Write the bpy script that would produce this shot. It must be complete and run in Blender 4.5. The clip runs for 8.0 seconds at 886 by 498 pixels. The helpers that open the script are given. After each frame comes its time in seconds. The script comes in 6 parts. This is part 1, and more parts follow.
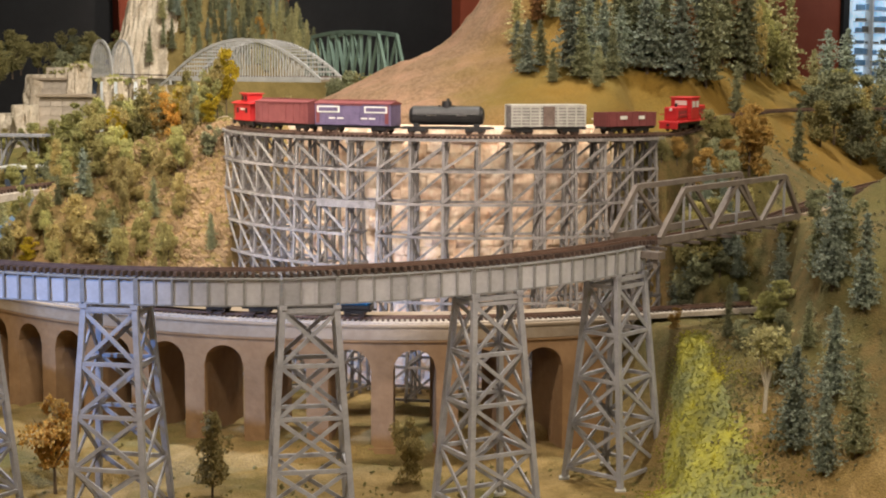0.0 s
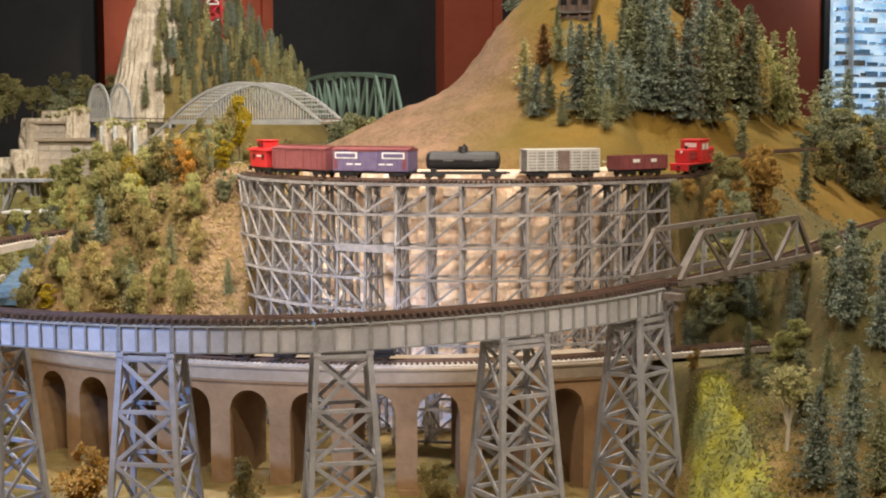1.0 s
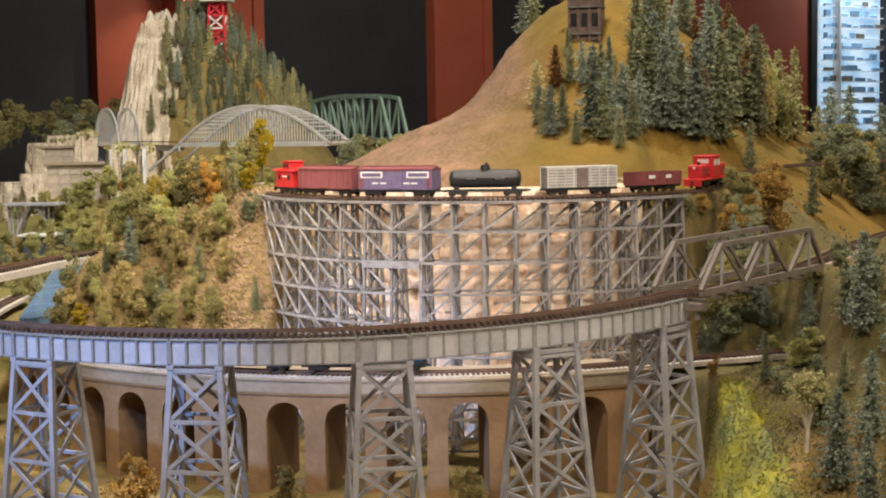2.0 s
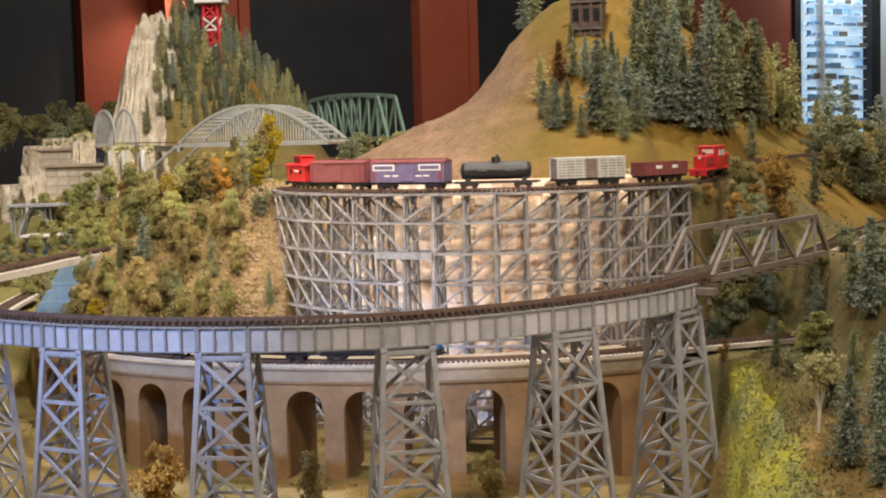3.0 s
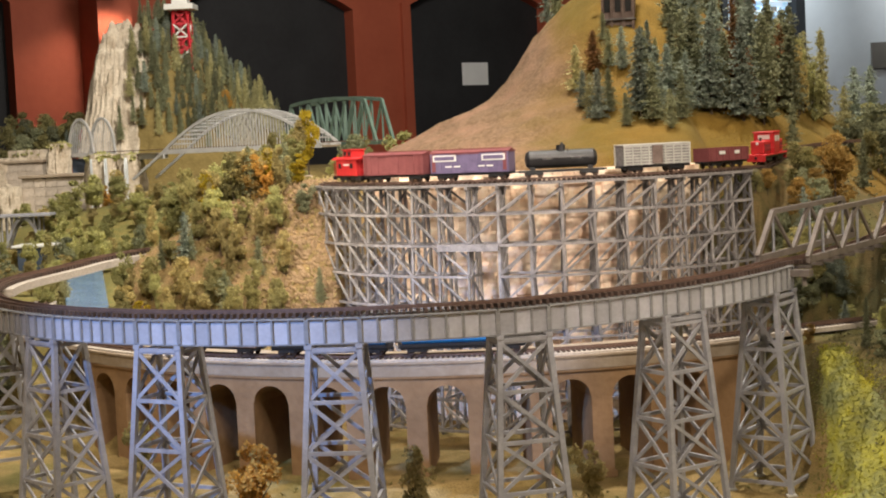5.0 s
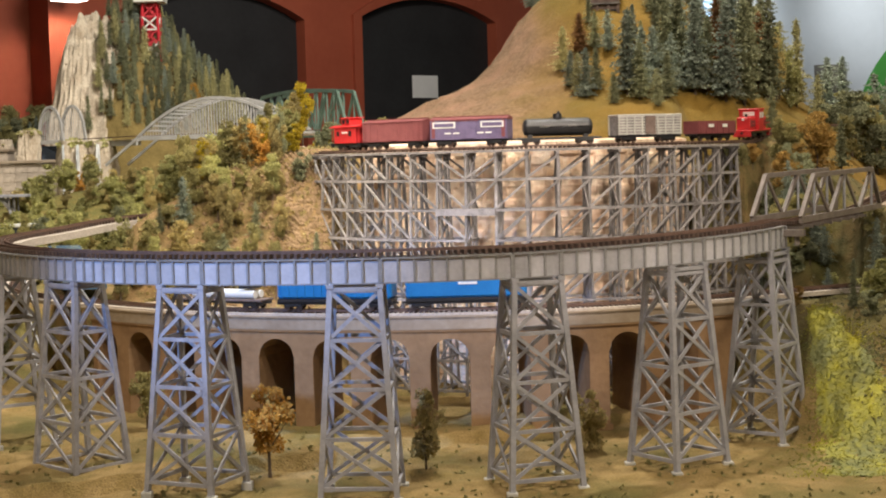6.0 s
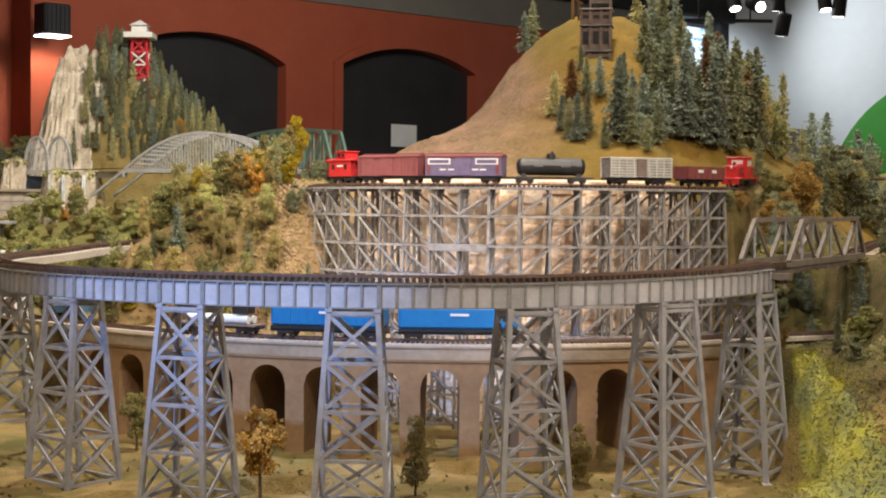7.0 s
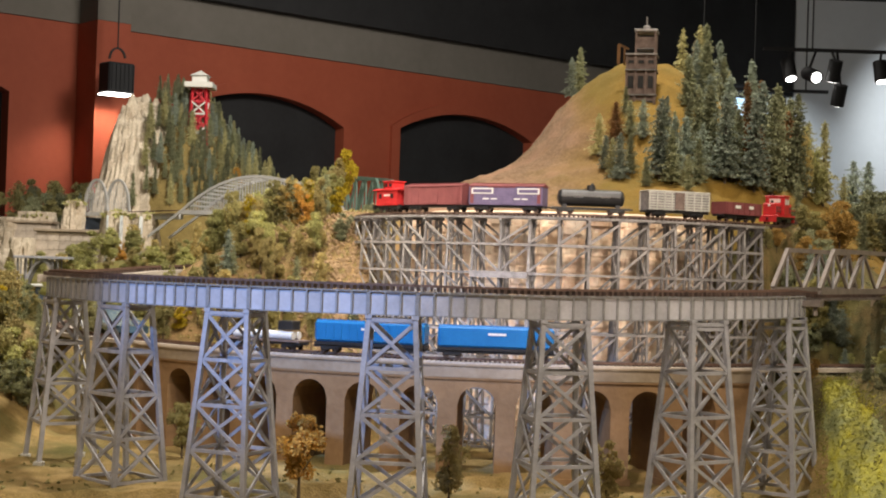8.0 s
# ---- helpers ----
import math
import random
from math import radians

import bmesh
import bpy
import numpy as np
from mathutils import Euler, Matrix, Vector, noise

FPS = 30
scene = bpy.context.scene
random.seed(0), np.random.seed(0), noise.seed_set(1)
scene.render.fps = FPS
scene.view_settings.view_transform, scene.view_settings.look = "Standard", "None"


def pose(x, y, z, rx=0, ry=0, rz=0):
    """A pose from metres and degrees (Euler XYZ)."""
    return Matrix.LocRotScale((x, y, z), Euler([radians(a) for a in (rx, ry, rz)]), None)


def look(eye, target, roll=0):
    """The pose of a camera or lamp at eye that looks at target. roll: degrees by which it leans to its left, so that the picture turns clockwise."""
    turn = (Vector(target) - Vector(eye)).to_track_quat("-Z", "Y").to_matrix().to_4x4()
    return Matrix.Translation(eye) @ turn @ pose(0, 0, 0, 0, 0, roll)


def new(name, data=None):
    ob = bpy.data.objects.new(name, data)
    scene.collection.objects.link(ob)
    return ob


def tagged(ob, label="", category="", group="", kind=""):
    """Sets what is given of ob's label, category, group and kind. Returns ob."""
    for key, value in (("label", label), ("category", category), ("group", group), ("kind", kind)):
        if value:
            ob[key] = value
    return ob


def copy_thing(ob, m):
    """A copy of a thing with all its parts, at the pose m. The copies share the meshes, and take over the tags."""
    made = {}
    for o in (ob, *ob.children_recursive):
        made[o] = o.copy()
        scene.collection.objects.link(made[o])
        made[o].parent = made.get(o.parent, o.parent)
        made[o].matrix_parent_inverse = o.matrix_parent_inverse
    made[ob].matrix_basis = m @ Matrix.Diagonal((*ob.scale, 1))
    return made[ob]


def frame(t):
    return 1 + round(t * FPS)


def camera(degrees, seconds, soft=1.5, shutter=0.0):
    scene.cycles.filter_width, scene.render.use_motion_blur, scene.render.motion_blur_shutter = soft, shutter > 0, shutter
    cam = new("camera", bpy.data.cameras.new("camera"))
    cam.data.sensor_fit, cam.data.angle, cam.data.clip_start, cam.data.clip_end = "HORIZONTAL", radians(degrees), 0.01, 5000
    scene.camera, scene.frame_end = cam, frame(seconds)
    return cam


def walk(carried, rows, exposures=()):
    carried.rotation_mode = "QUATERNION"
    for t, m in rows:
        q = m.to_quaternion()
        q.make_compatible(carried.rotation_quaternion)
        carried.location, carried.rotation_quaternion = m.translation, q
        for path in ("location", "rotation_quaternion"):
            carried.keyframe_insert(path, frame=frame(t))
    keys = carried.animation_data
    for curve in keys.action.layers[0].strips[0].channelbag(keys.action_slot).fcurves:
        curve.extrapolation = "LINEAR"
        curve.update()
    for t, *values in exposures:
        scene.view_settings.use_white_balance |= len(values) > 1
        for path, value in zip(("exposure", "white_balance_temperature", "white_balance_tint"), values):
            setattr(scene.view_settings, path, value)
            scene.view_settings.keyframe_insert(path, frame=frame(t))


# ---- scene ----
cam = camera(33.560, 8.0, soft=2.0)
PATH = [
    (0.0, look((0.4602, -1.5771, 0.5368), (0.2468, 0.3963, 0.2918), 0.286)),
    (0.5, look((0.4294, -1.5906, 0.5445), (0.2320, 0.3872, 0.3226), 0.065)),
    (1.0, look((0.4096, -1.6134, 0.5523), (0.2190, 0.3678, 0.3555), -0.299)),
    (1.5, look((0.3840, -1.6542, 0.5573), (0.1985, 0.3294, 0.3822), -0.675)),
    (3.0, look((0.3217, -1.7430, 0.5396), (0.1655, 0.2438, 0.3722), -1.565)),
    (3.5, look((0.2869, -1.7410, 0.5359), (0.1451, 0.2468, 0.3678), -1.958)),
    (4.0, look((0.2291, -1.7020, 0.5286), (0.1192, 0.2877, 0.3575), -2.332)),
    (4.5, look((0.1569, -1.6862, 0.5284), (0.0712, 0.3054, 0.3670), -2.595)),
    (6.0, look((-0.0054, -1.7766, 0.4282), (0.0227, 0.2189, 0.2964), -1.504)),
    (6.5, look((-0.0287, -1.7912, 0.4109), (0.0291, 0.2052, 0.3071), -0.538)),
    (7.0, look((-0.0399, -1.8100, 0.4017), (0.0274, 0.1879, 0.3393), 0.559)),
    (7.5, look((-0.0306, -1.8317, 0.3798), (0.0214, 0.1675, 0.3610), 1.583)),
    (8.0, look((-0.0189, -1.8844, 0.3293), (-0.0271, 0.1153, 0.3597), 1.923)),
]
walk(cam, PATH)

WALL_M = Matrix.Translation((-1.0, 21.0, 0)) @ pose(0, 0, 0, 0, 0, math.degrees(math.atan(0.85)))   # the hall's slanting wall

# ---- light: a dim hall, ceiling spots over the layout, added fill spots ----
world = bpy.data.worlds.new("hall")
world.use_nodes = True
world.node_tree.nodes["Background"].inputs[0].default_value = (0.85, 0.9, 1.0, 1)
world.node_tree.nodes["Background"].inputs[1].default_value = 0.055
scene.world = world
scene.view_settings.exposure = 0.0


def lamp(name, kind, eye, target, watts, color, size=0.1, spot=60, blend=0.6):
    d = bpy.data.lights.new(name, kind)
    d.energy, d.color = watts, color
    if kind == "AREA":
        d.shape, d.size = "DISK", size
    else:
        d.shadow_soft_size = size
    if kind == "SPOT":
        d.spot_size, d.spot_blend = radians(spot), blend
    ob = new(name, d)
    ob.matrix_world = look(eye, target)
    return ob


lamp("ceiling_spot_front", "AREA", (0.75, -1.9, 2.8), (0.35, 0.3, 0.25), 34, (1.0, 0.86, 0.69), 0.3)
lamp("ceiling_spot_wide", "AREA", (-0.9, -1.9, 3.3), (0.1, 0.6, 0.25), 64, (1.0, 0.85, 0.68), 0.34)
lamp("ceiling_spot_hill", "AREA", (2.1, -0.35, 2.3), (0.72, 1.25, 0.5), 34, (1.0, 0.84, 0.60), 0.25)
lamp("ceiling_spot_cool", "SPOT", (-1.3, -1.9, 1.9), (-0.29, 0.06, 0.43), 370, (0.27, 0.48, 1.0), 0.04, 13, 0.6)
lamp("ceiling_spot_blue", "SPOT", (-0.9, -1.7, 2.3), (0.13, 0.66, 0.47), 42, (0.26, 0.42, 1.0), 0.03, 6, 0.8)
lamp("ceiling_spot_far", "AREA", (0.3, 1.3, 3.3), (-1.0, 3.7, 0.5), 165, (1.0, 0.92, 0.80), 0.3)
# unseen fill spot, added to lift the wooded left bank
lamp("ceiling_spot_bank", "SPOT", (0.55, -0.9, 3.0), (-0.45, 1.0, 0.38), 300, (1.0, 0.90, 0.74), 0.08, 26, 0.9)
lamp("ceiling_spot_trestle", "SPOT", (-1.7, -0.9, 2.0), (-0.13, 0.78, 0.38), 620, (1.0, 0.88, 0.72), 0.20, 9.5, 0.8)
# unseen narrow fill, added to brighten the cliff through the trestle
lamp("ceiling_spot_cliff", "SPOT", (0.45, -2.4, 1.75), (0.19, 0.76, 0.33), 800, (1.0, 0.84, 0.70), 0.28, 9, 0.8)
lamp("wall_lamp", "SPOT", (-4.338, 16.85, 2.40), WALL_M @ Vector((-5.1, -0.55, 1.0)), 50, (1.0, 0.78, 0.58), 0.08, 130, 0.5)
lamp("wall_spot", "SPOT", (8.2, 24.0, 4.6), (9.8, 27.3, 3.3), 620, (0.92, 0.97, 1.0), 0.1, 75, 0.9)
lamp("case_lamp", "AREA", WALL_M @ Vector((8.7, -0.9, 3.7)), WALL_M @ Vector((8.7, 0.1, 2.0)), 45, (0.85, 0.94, 1.0), 0.6)
lamp("hall_light", "AREA", (0.3, 12.5, 5.6), (0.8, 21.0, 1.5), 440, (1.0, 0.93, 0.84), 2.5)


# ---- materials ----
def make(name, c1, c2, scale=60.0, rough=0.8, bump=0.3, metal=0.0, vary=0.0, fine=6.0, emit=0.0, leaf=0.0, lo=0.5):
    m = bpy.data.materials.new(name)
    m.use_nodes = True
    nt = m.node_tree
    n, link = nt.nodes, nt.links
    b = n["Principled BSDF"]
    tc = n.new("ShaderNodeTexCoord")
    a, f = n.new("ShaderNodeTexNoise"), n.new("ShaderNodeTexNoise")
    for t, s, det in ((a, scale, 5), (f, scale * fine, 3)):
        t.inputs["Scale"].default_value, t.inputs["Detail"].default_value = s, det
        link.new(tc.outputs["Object"], t.inputs["Vector"])
    add = n.new("ShaderNodeMath")
    add.operation = "MULTIPLY_ADD"
    link.new(f.outputs["Fac"], add.inputs[0])
    add.inputs[1].default_value = 0.5
    link.new(a.outputs["Fac"], add.inputs[2])
    ramp = n.new("ShaderNodeMapRange")
    ramp.inputs["From Min"].default_value, ramp.inputs["From Max"].default_value = lo, 1.0
    link.new(add.outputs[0], ramp.inputs["Value"])
    mix = n.new("ShaderNodeMix")
    mix.data_type = "RGBA"
    mix.inputs["A"].default_value, mix.inputs["B"].default_value = (*c1, 1), (*c2, 1)
    link.new(ramp.outputs[0], mix.inputs["Factor"])
    out = mix.outputs["Result"]
    if vary:
        oi, hsv, mr = n.new("ShaderNodeObjectInfo"), n.new("ShaderNodeHueSaturation"), n.new("ShaderNodeMapRange")
        mr.inputs["To Min"].default_value, mr.inputs["To Max"].default_value = 1 - vary, 1 + vary
        link.new(oi.outputs["Random"], mr.inputs["Value"])
        link.new(mr.outputs[0], hsv.inputs["Value"])
        link.new(out, hsv.inputs["Color"])
        out = hsv.outputs["Color"]
    if leaf:
        gi, lv, lr = n.new("ShaderNodeNewGeometry"), n.new("ShaderNodeHueSaturation"), n.new("ShaderNodeMapRange")
        lr.inputs["To Min"].default_value, lr.inputs["To Max"].default_value = 1 - leaf, 1 + leaf
        link.new(gi.outputs["Random Per Island"], lr.inputs["Value"])
        link.new(lr.outputs[0], lv.inputs["Value"])
        link.new(out, lv.inputs["Color"])
        out = lv.outputs["Color"]
        tl, ms = n.new("ShaderNodeBsdfTranslucent"), n.new("ShaderNodeMixShader")
        ms.inputs[0].default_value = 0.38
        link.new(out, tl.inputs["Color"])
        link.new(b.outputs[0], ms.inputs[1])
        link.new(tl.outputs[0], ms.inputs[2])
        link.new(ms.outputs[0], n["Material Output"].inputs["Surface"])
    link.new(out, b.inputs["Base Color"])
    b.inputs["Roughness"].default_value, b.inputs["Metallic"].default_value = rough, metal
    if bump:
        bp = n.new("ShaderNodeBump")
        bp.inputs["Strength"].default_value, bp.inputs["Distance"].default_value = bump, 0.15 / scale
        link.new(add.outputs[0], bp.inputs["Height"])
        link.new(bp.outputs[0], b.inputs["Normal"])
    if emit:
        link.new(out, b.inputs["Emission Color"])
        b.inputs["Emission Strength"].default_value = emit
    return m


M = dict(
    steel=make("girder_paint", (0.41, 0.41, 0.45), (0.55, 0.55, 0.60), 40, 0.5, 0.1, vary=0.14),
    stiff=make("stiffener_paint", (0.22, 0.22, 0.23), (0.33, 0.33, 0.34), 60, 0.55, 0.1),
    tower=make("tower_paint", (0.295, 0.30, 0.345), (0.46, 0.465, 0.52), 50, 0.55, 0.1),
    rail=make("rusty_rail", (0.10, 0.06, 0.045), (0.17, 0.10, 0.075), 90, 0.55, 0.1),
    tie=make("tie_wood", (0.055, 0.035, 0.028), (0.11, 0.07, 0.055), 120, 0.85, 0.3, vary=0.35),
    timber=make("weathered_timber", (0.155, 0.146, 0.15), (0.345, 0.325, 0.325), 90, 0.85, 0.3, vary=0.3),
    concrete=make("viaduct_concrete", (0.25, 0.147, 0.074), (0.375, 0.235, 0.125), 14, 0.9, 0.25),
    cornice=make("cornice_concrete", (0.31, 0.24, 0.175), (0.42, 0.345, 0.265), 18, 0.9, 0.25),
    ballast=make("ballast_stone", (0.38, 0.33, 0.29), (0.62, 0.56, 0.50), 260, 0.95, 0.9, fine=3),
    truss=make("truss_paint", (0.155, 0.13, 0.118), (0.25, 0.215, 0.195), 50, 0.6, 0.15),
    silver=make("silver_bridge_paint", (0.42, 0.42, 0.425), (0.56, 0.56, 0.565), 20, 0.45, 0.1),
    green_steel=make("green_bridge_paint", (0.105, 0.165, 0.138), (0.16, 0.235, 0.20), 20, 0.5, 0.1),
    rock=make("pale_rock", (0.17, 0.135, 0.10), (0.62, 0.55, 0.45), 20, 0.95, 0.9),
    wall_stone=make("retaining_stone", (0.40, 0.34, 0.28), (0.62, 0.54, 0.46), 14, 0.9, 0.5, vary=0.1),
    conifer=make("conifer_needles", (0.20, 0.215, 0.125), (0.44, 0.455, 0.29), 8, 0.9, 0.0, vary=0.3, leaf=0.22),
    conifer_blue=make("blue_spruce_needles", (0.22, 0.26, 0.215), (0.46, 0.52, 0.435), 8, 0.9, 0.0, vary=0.25, leaf=0.22),
    olive=make("olive_leaves", (0.28, 0.255, 0.10), (0.50, 0.455, 0.21), 6, 0.9, 0.0, vary=0.3, leaf=0.22),
    light_green=make("pale_green_leaves", (0.36, 0.37, 0.14), (0.66, 0.63, 0.30), 6, 0.9, 0.0, vary=0.25, leaf=0.22),
    yellow=make("yellow_leaves", (0.46, 0.35, 0.02), (0.72, 0.56, 0.05), 6, 0.9, 0.0, vary=0.15, leaf=0.3),
    orange=make("autumn_leaves", (0.58, 0.33, 0.08), (0.76, 0.50, 0.13), 6, 0.9, 0.0, vary=0.15, leaf=0.22),
    rust=make("rust_needles", (0.21, 0.11, 0.05), (0.37, 0.205, 0.09), 8, 0.9, 0.0, vary=0.2, leaf=0.4),
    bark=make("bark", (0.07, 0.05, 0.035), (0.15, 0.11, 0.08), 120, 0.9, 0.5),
    birch=make("pale_bark", (0.55, 0.50, 0.42), (0.75, 0.70, 0.62), 90, 0.85, 0.3),
    red=make("red_car_paint", (0.52, 0.025, 0.03), (0.62, 0.04, 0.045), 60, 0.4, 0.05),
    maroon=make("maroon_car_paint", (0.17, 0.045, 0.05), (0.24, 0.07, 0.075), 60, 0.55, 0.1),
    maroon_light=make("faded_maroon_car_paint", (0.20, 0.06, 0.065), (0.27, 0.085, 0.09), 60, 0.55, 0.1),
    black=make("black_car_paint", (0.012, 0.012, 0.014), (0.03, 0.03, 0.032), 60, 0.4, 0.05),
    grey=make("grey_car_wood", (0.42, 0.42, 0.40), (0.60, 0.59, 0.56), 90, 0.7, 0.2),
    blue=make("blue_car_paint", (0.008, 0.15, 0.40), (0.015, 0.20, 0.49), 40, 0.4, 0.05),
    white=make("white_paint", (0.70, 0.70, 0.68), (0.80, 0.80, 0.78), 40, 0.5, 0.05),
    water=make("painted_water", (0.10, 0.22, 0.42), (0.20, 0.36, 0.60), 16, 0.12, 0.15),
    mine_wood=make("mine_timber", (0.12, 0.085, 0.075), (0.24, 0.18, 0.16), 90, 0.85, 0.3),
    brick_red=make("hall_wall_red", (0.36, 0.075, 0.035), (0.42, 0.095, 0.045), 1.5, 0.75, 0.05),
    grey_wall=make("hall_band_grey", (0.17, 0.155, 0.13), (0.21, 0.19, 0.165), 1.2, 0.85, 0.05),
    dark=make("hall_dark_panel", (0.016, 0.016, 0.0175), (0.027, 0.027, 0.029), 2.0, 0.7, 0.02),
    white_wall=make("hall_wall_white", (0.62, 0.65, 0.67), (0.68, 0.71, 0.73), 1.0, 0.8, 0.02),
    green_wall=make("green_disc_paint", (0.05, 0.26, 0.035), (0.07, 0.31, 0.05), 1.0, 0.7, 0.02),
    floor=make("hall_floor", (0.12, 0.10, 0.09), (0.18, 0.15, 0.13), 3.0, 0.6, 0.05),
    paper=make("paper", (0.84, 0.84, 0.83), (0.90, 0.90, 0.89), 5, 0.8, 0.0),
    glow=make("lamp_glow", (1.0, 0.96, 0.9), (1.0, 0.97, 0.92), 5, 0.5, 0.0, emit=9.0),
    glow_red=make("red_tower_paint", (0.50, 0.02, 0.035), (0.62, 0.04, 0.06), 30, 0.5, 0.05),
    case_light=make("lit_case", (0.20, 0.42, 0.66), (0.78, 0.90, 0.96), 2.2, 0.5, 0.0, emit=0.8, fine=9),
    peach_rock=make("peach_sandstone", (0.66, 0.43, 0.28), (0.92, 0.80, 0.66), 34, 0.95, 0.5, fine=5),
    purple_dark=make("dark_purple_car_paint", (0.115, 0.090, 0.175), (0.18, 0.14, 0.255), 60, 0.55, 0.1),
    dry_grass=make("dry_hill_grass", (0.17, 0.125, 0.04), (0.27, 0.20, 0.07), 16, 0.95, 0.5),
    white_water=make("painted_waterfall", (0.58, 0.63, 0.67), (0.82, 0.85, 0.87), 30, 0.4, 0.4),
    straw=make("straw_olive_leaves", (0.40, 0.33, 0.13), (0.64, 0.54, 0.26), 6, 0.9, 0.0, vary=0.3, leaf=0.22),
    grey_green=make("grey_green_scrub", (0.16, 0.155, 0.09), (0.33, 0.31, 0.19), 30, 0.95, 0.0, leaf=0.35),
    # yellow-green, lightened to stand for strong light on the right-hand conifers
    sunlit=make("gold_needles_lit_tone", (0.40, 0.385, 0.185), (0.72, 0.68, 0.40), 8, 0.9, 0.0, vary=0.2, leaf=0.3),
    bank_stone=make("bank_stone", (0.19, 0.125, 0.065), (0.33, 0.225, 0.13), 60, 0.95, 0.6, vary=0.1),
    brown=make("brown_leaves", (0.32, 0.20, 0.06), (0.54, 0.37, 0.12), 6, 0.9, 0.0, vary=0.15, leaf=0.22),
    cream_rock=make("cream_rock", (0.42, 0.34, 0.25), (0.76, 0.68, 0.56), 16, 0.95, 0.9),
    slate=make("dark_blue_slate", (0.05, 0.075, 0.12), (0.10, 0.13, 0.19), 20, 0.7, 0.2),
    case_item=make("blue_case_items", (0.10, 0.26, 0.48), (0.38, 0.56, 0.74), 3, 0.5, 0.0, vary=0.4),
    flower_mat=make("flowering_mat", (0.22, 0.235, 0.10), (0.44, 0.41, 0.05), 11, 0.95, 0.4, fine=9, lo=0.66),
    flowers=make("flowering_scrub", (0.27, 0.29, 0.13), (0.56, 0.51, 0.06), 11, 0.95, 0.0, leaf=0.15, fine=4, lo=0.66),
)


# ---- geometry helpers ----
def part(name, bm, material, parent, label=""):
    me = bpy.data.meshes.new(name)
    bm.to_mesh(me)
    bm.free()
    me.materials.append(material)
    ob = new(name, me)
    ob.parent = parent
    if label:
        ob["label"] = label
    return ob


def share(name, ob, parent, m):
    o = new(name, ob.data)
    o.parent, o.matrix_basis = parent, m
    return o


def thing(name, label, category, group="", kind="", m=None):
    e = new(name)
    e.empty_display_size = 0.02
    if m is not None:
        e.matrix_basis = m
    return tagged(e, label, category, group, kind)


def solid(name, bm, material, label, category="", group="", kind="", m=None):
    ob = part(name, bm, material, None)
    if m is not None:
        ob.matrix_basis = m
    return tagged(ob, label, category, group, kind)


def beam(bm, a, b, w, h=None, up=(0, 0, 1)):
    a, b = Vector(a), Vector(b)
    d = (b - a).normalized()
    s = d.cross(Vector(up))
    if s.length < 1e-4:
        s = d.cross(Vector((0, 1, 0)))
    s.normalize()
    t = s.cross(d)
    h = h or w
    v = [bm.verts.new(p + s * (i * w / 2) + t * (j * h / 2)) for p in (a, b) for i, j in ((-1, -1), (1, -1), (1, 1), (-1, 1))]
    for f in ((3, 2, 1, 0), (4, 5, 6, 7), (0, 1, 5, 4), (1, 2, 6, 5), (2, 3, 7, 6), (3, 0, 4, 7)):
        bm.faces.new([v[i] for i in f])
    return bm


def box(bm, x0, x1, y0, y1, z0, z1, bevel=0.0):
    v = [bm.verts.new((x, y, z)) for z in (z0, z1) for x, y in ((x0, y0), (x1, y0), (x1, y1), (x0, y1))]
    fs = [bm.faces.new([v[i] for i in f]) for f in ((3, 2, 1, 0), (4, 5, 6, 7), (0, 1, 5, 4), (1, 2, 6, 5), (2, 3, 7, 6), (3, 0, 4, 7))]
    if bevel:
        es = list({e for f in fs for e in f.edges})
        bmesh.ops.bevel(bm, geom=es, offset=bevel, segments=1, affect="EDGES")
    return bm


def rod(bm, a, b, r, r2=None, n=8):
    a, b = Vector(a), Vector(b)
    q = (b - a).to_track_quat("Z", "Y").to_matrix()
    r2 = r if r2 is None else r2
    ring = [[bm.verts.new(p + q @ Vector((math.cos(k * 2 * math.pi / n) * rr, math.sin(k * 2 * math.pi / n) * rr, 0))) for k in range(n)] for p, rr in ((a, r), (b, r2))]
    for k in range(n):
        bm.faces.new((ring[0][k], ring[0][(k + 1) % n], ring[1][(k + 1) % n], ring[1][k]))
    bm.faces.new(ring[0][::-1])
    bm.faces.new(ring[1])
    return bm


def B():
    return bmesh.new()


def polar(c, r, deg, z=0.0):
    a = radians(deg)
    return Vector((c[0] + r * math.sin(a), c[1] - r * math.cos(a), z))


def arc_band(bm, c, r0, r1, z0, z1, a0, a1, n):
    """A curved bar of box section."""
    rings = []
    for k in range(n + 1):
        a = a0 + (a1 - a0) * k / n
        rings.append([bm.verts.new(polar(c, r, a, z)) for r, z in ((r0, z0), (r1, z0), (r1, z1), (r0, z1))])
    for p, q in zip(rings, rings[1:]):
        for i in range(4):
            bm.faces.new((p[i], p[(i + 1) % 4], q[(i + 1) % 4], q[i]))
    bm.faces.new(rings[0][::-1])
    bm.faces.new(rings[-1])
    bmesh.ops.recalc_face_normals(bm, faces=bm.faces[:])
    return bm


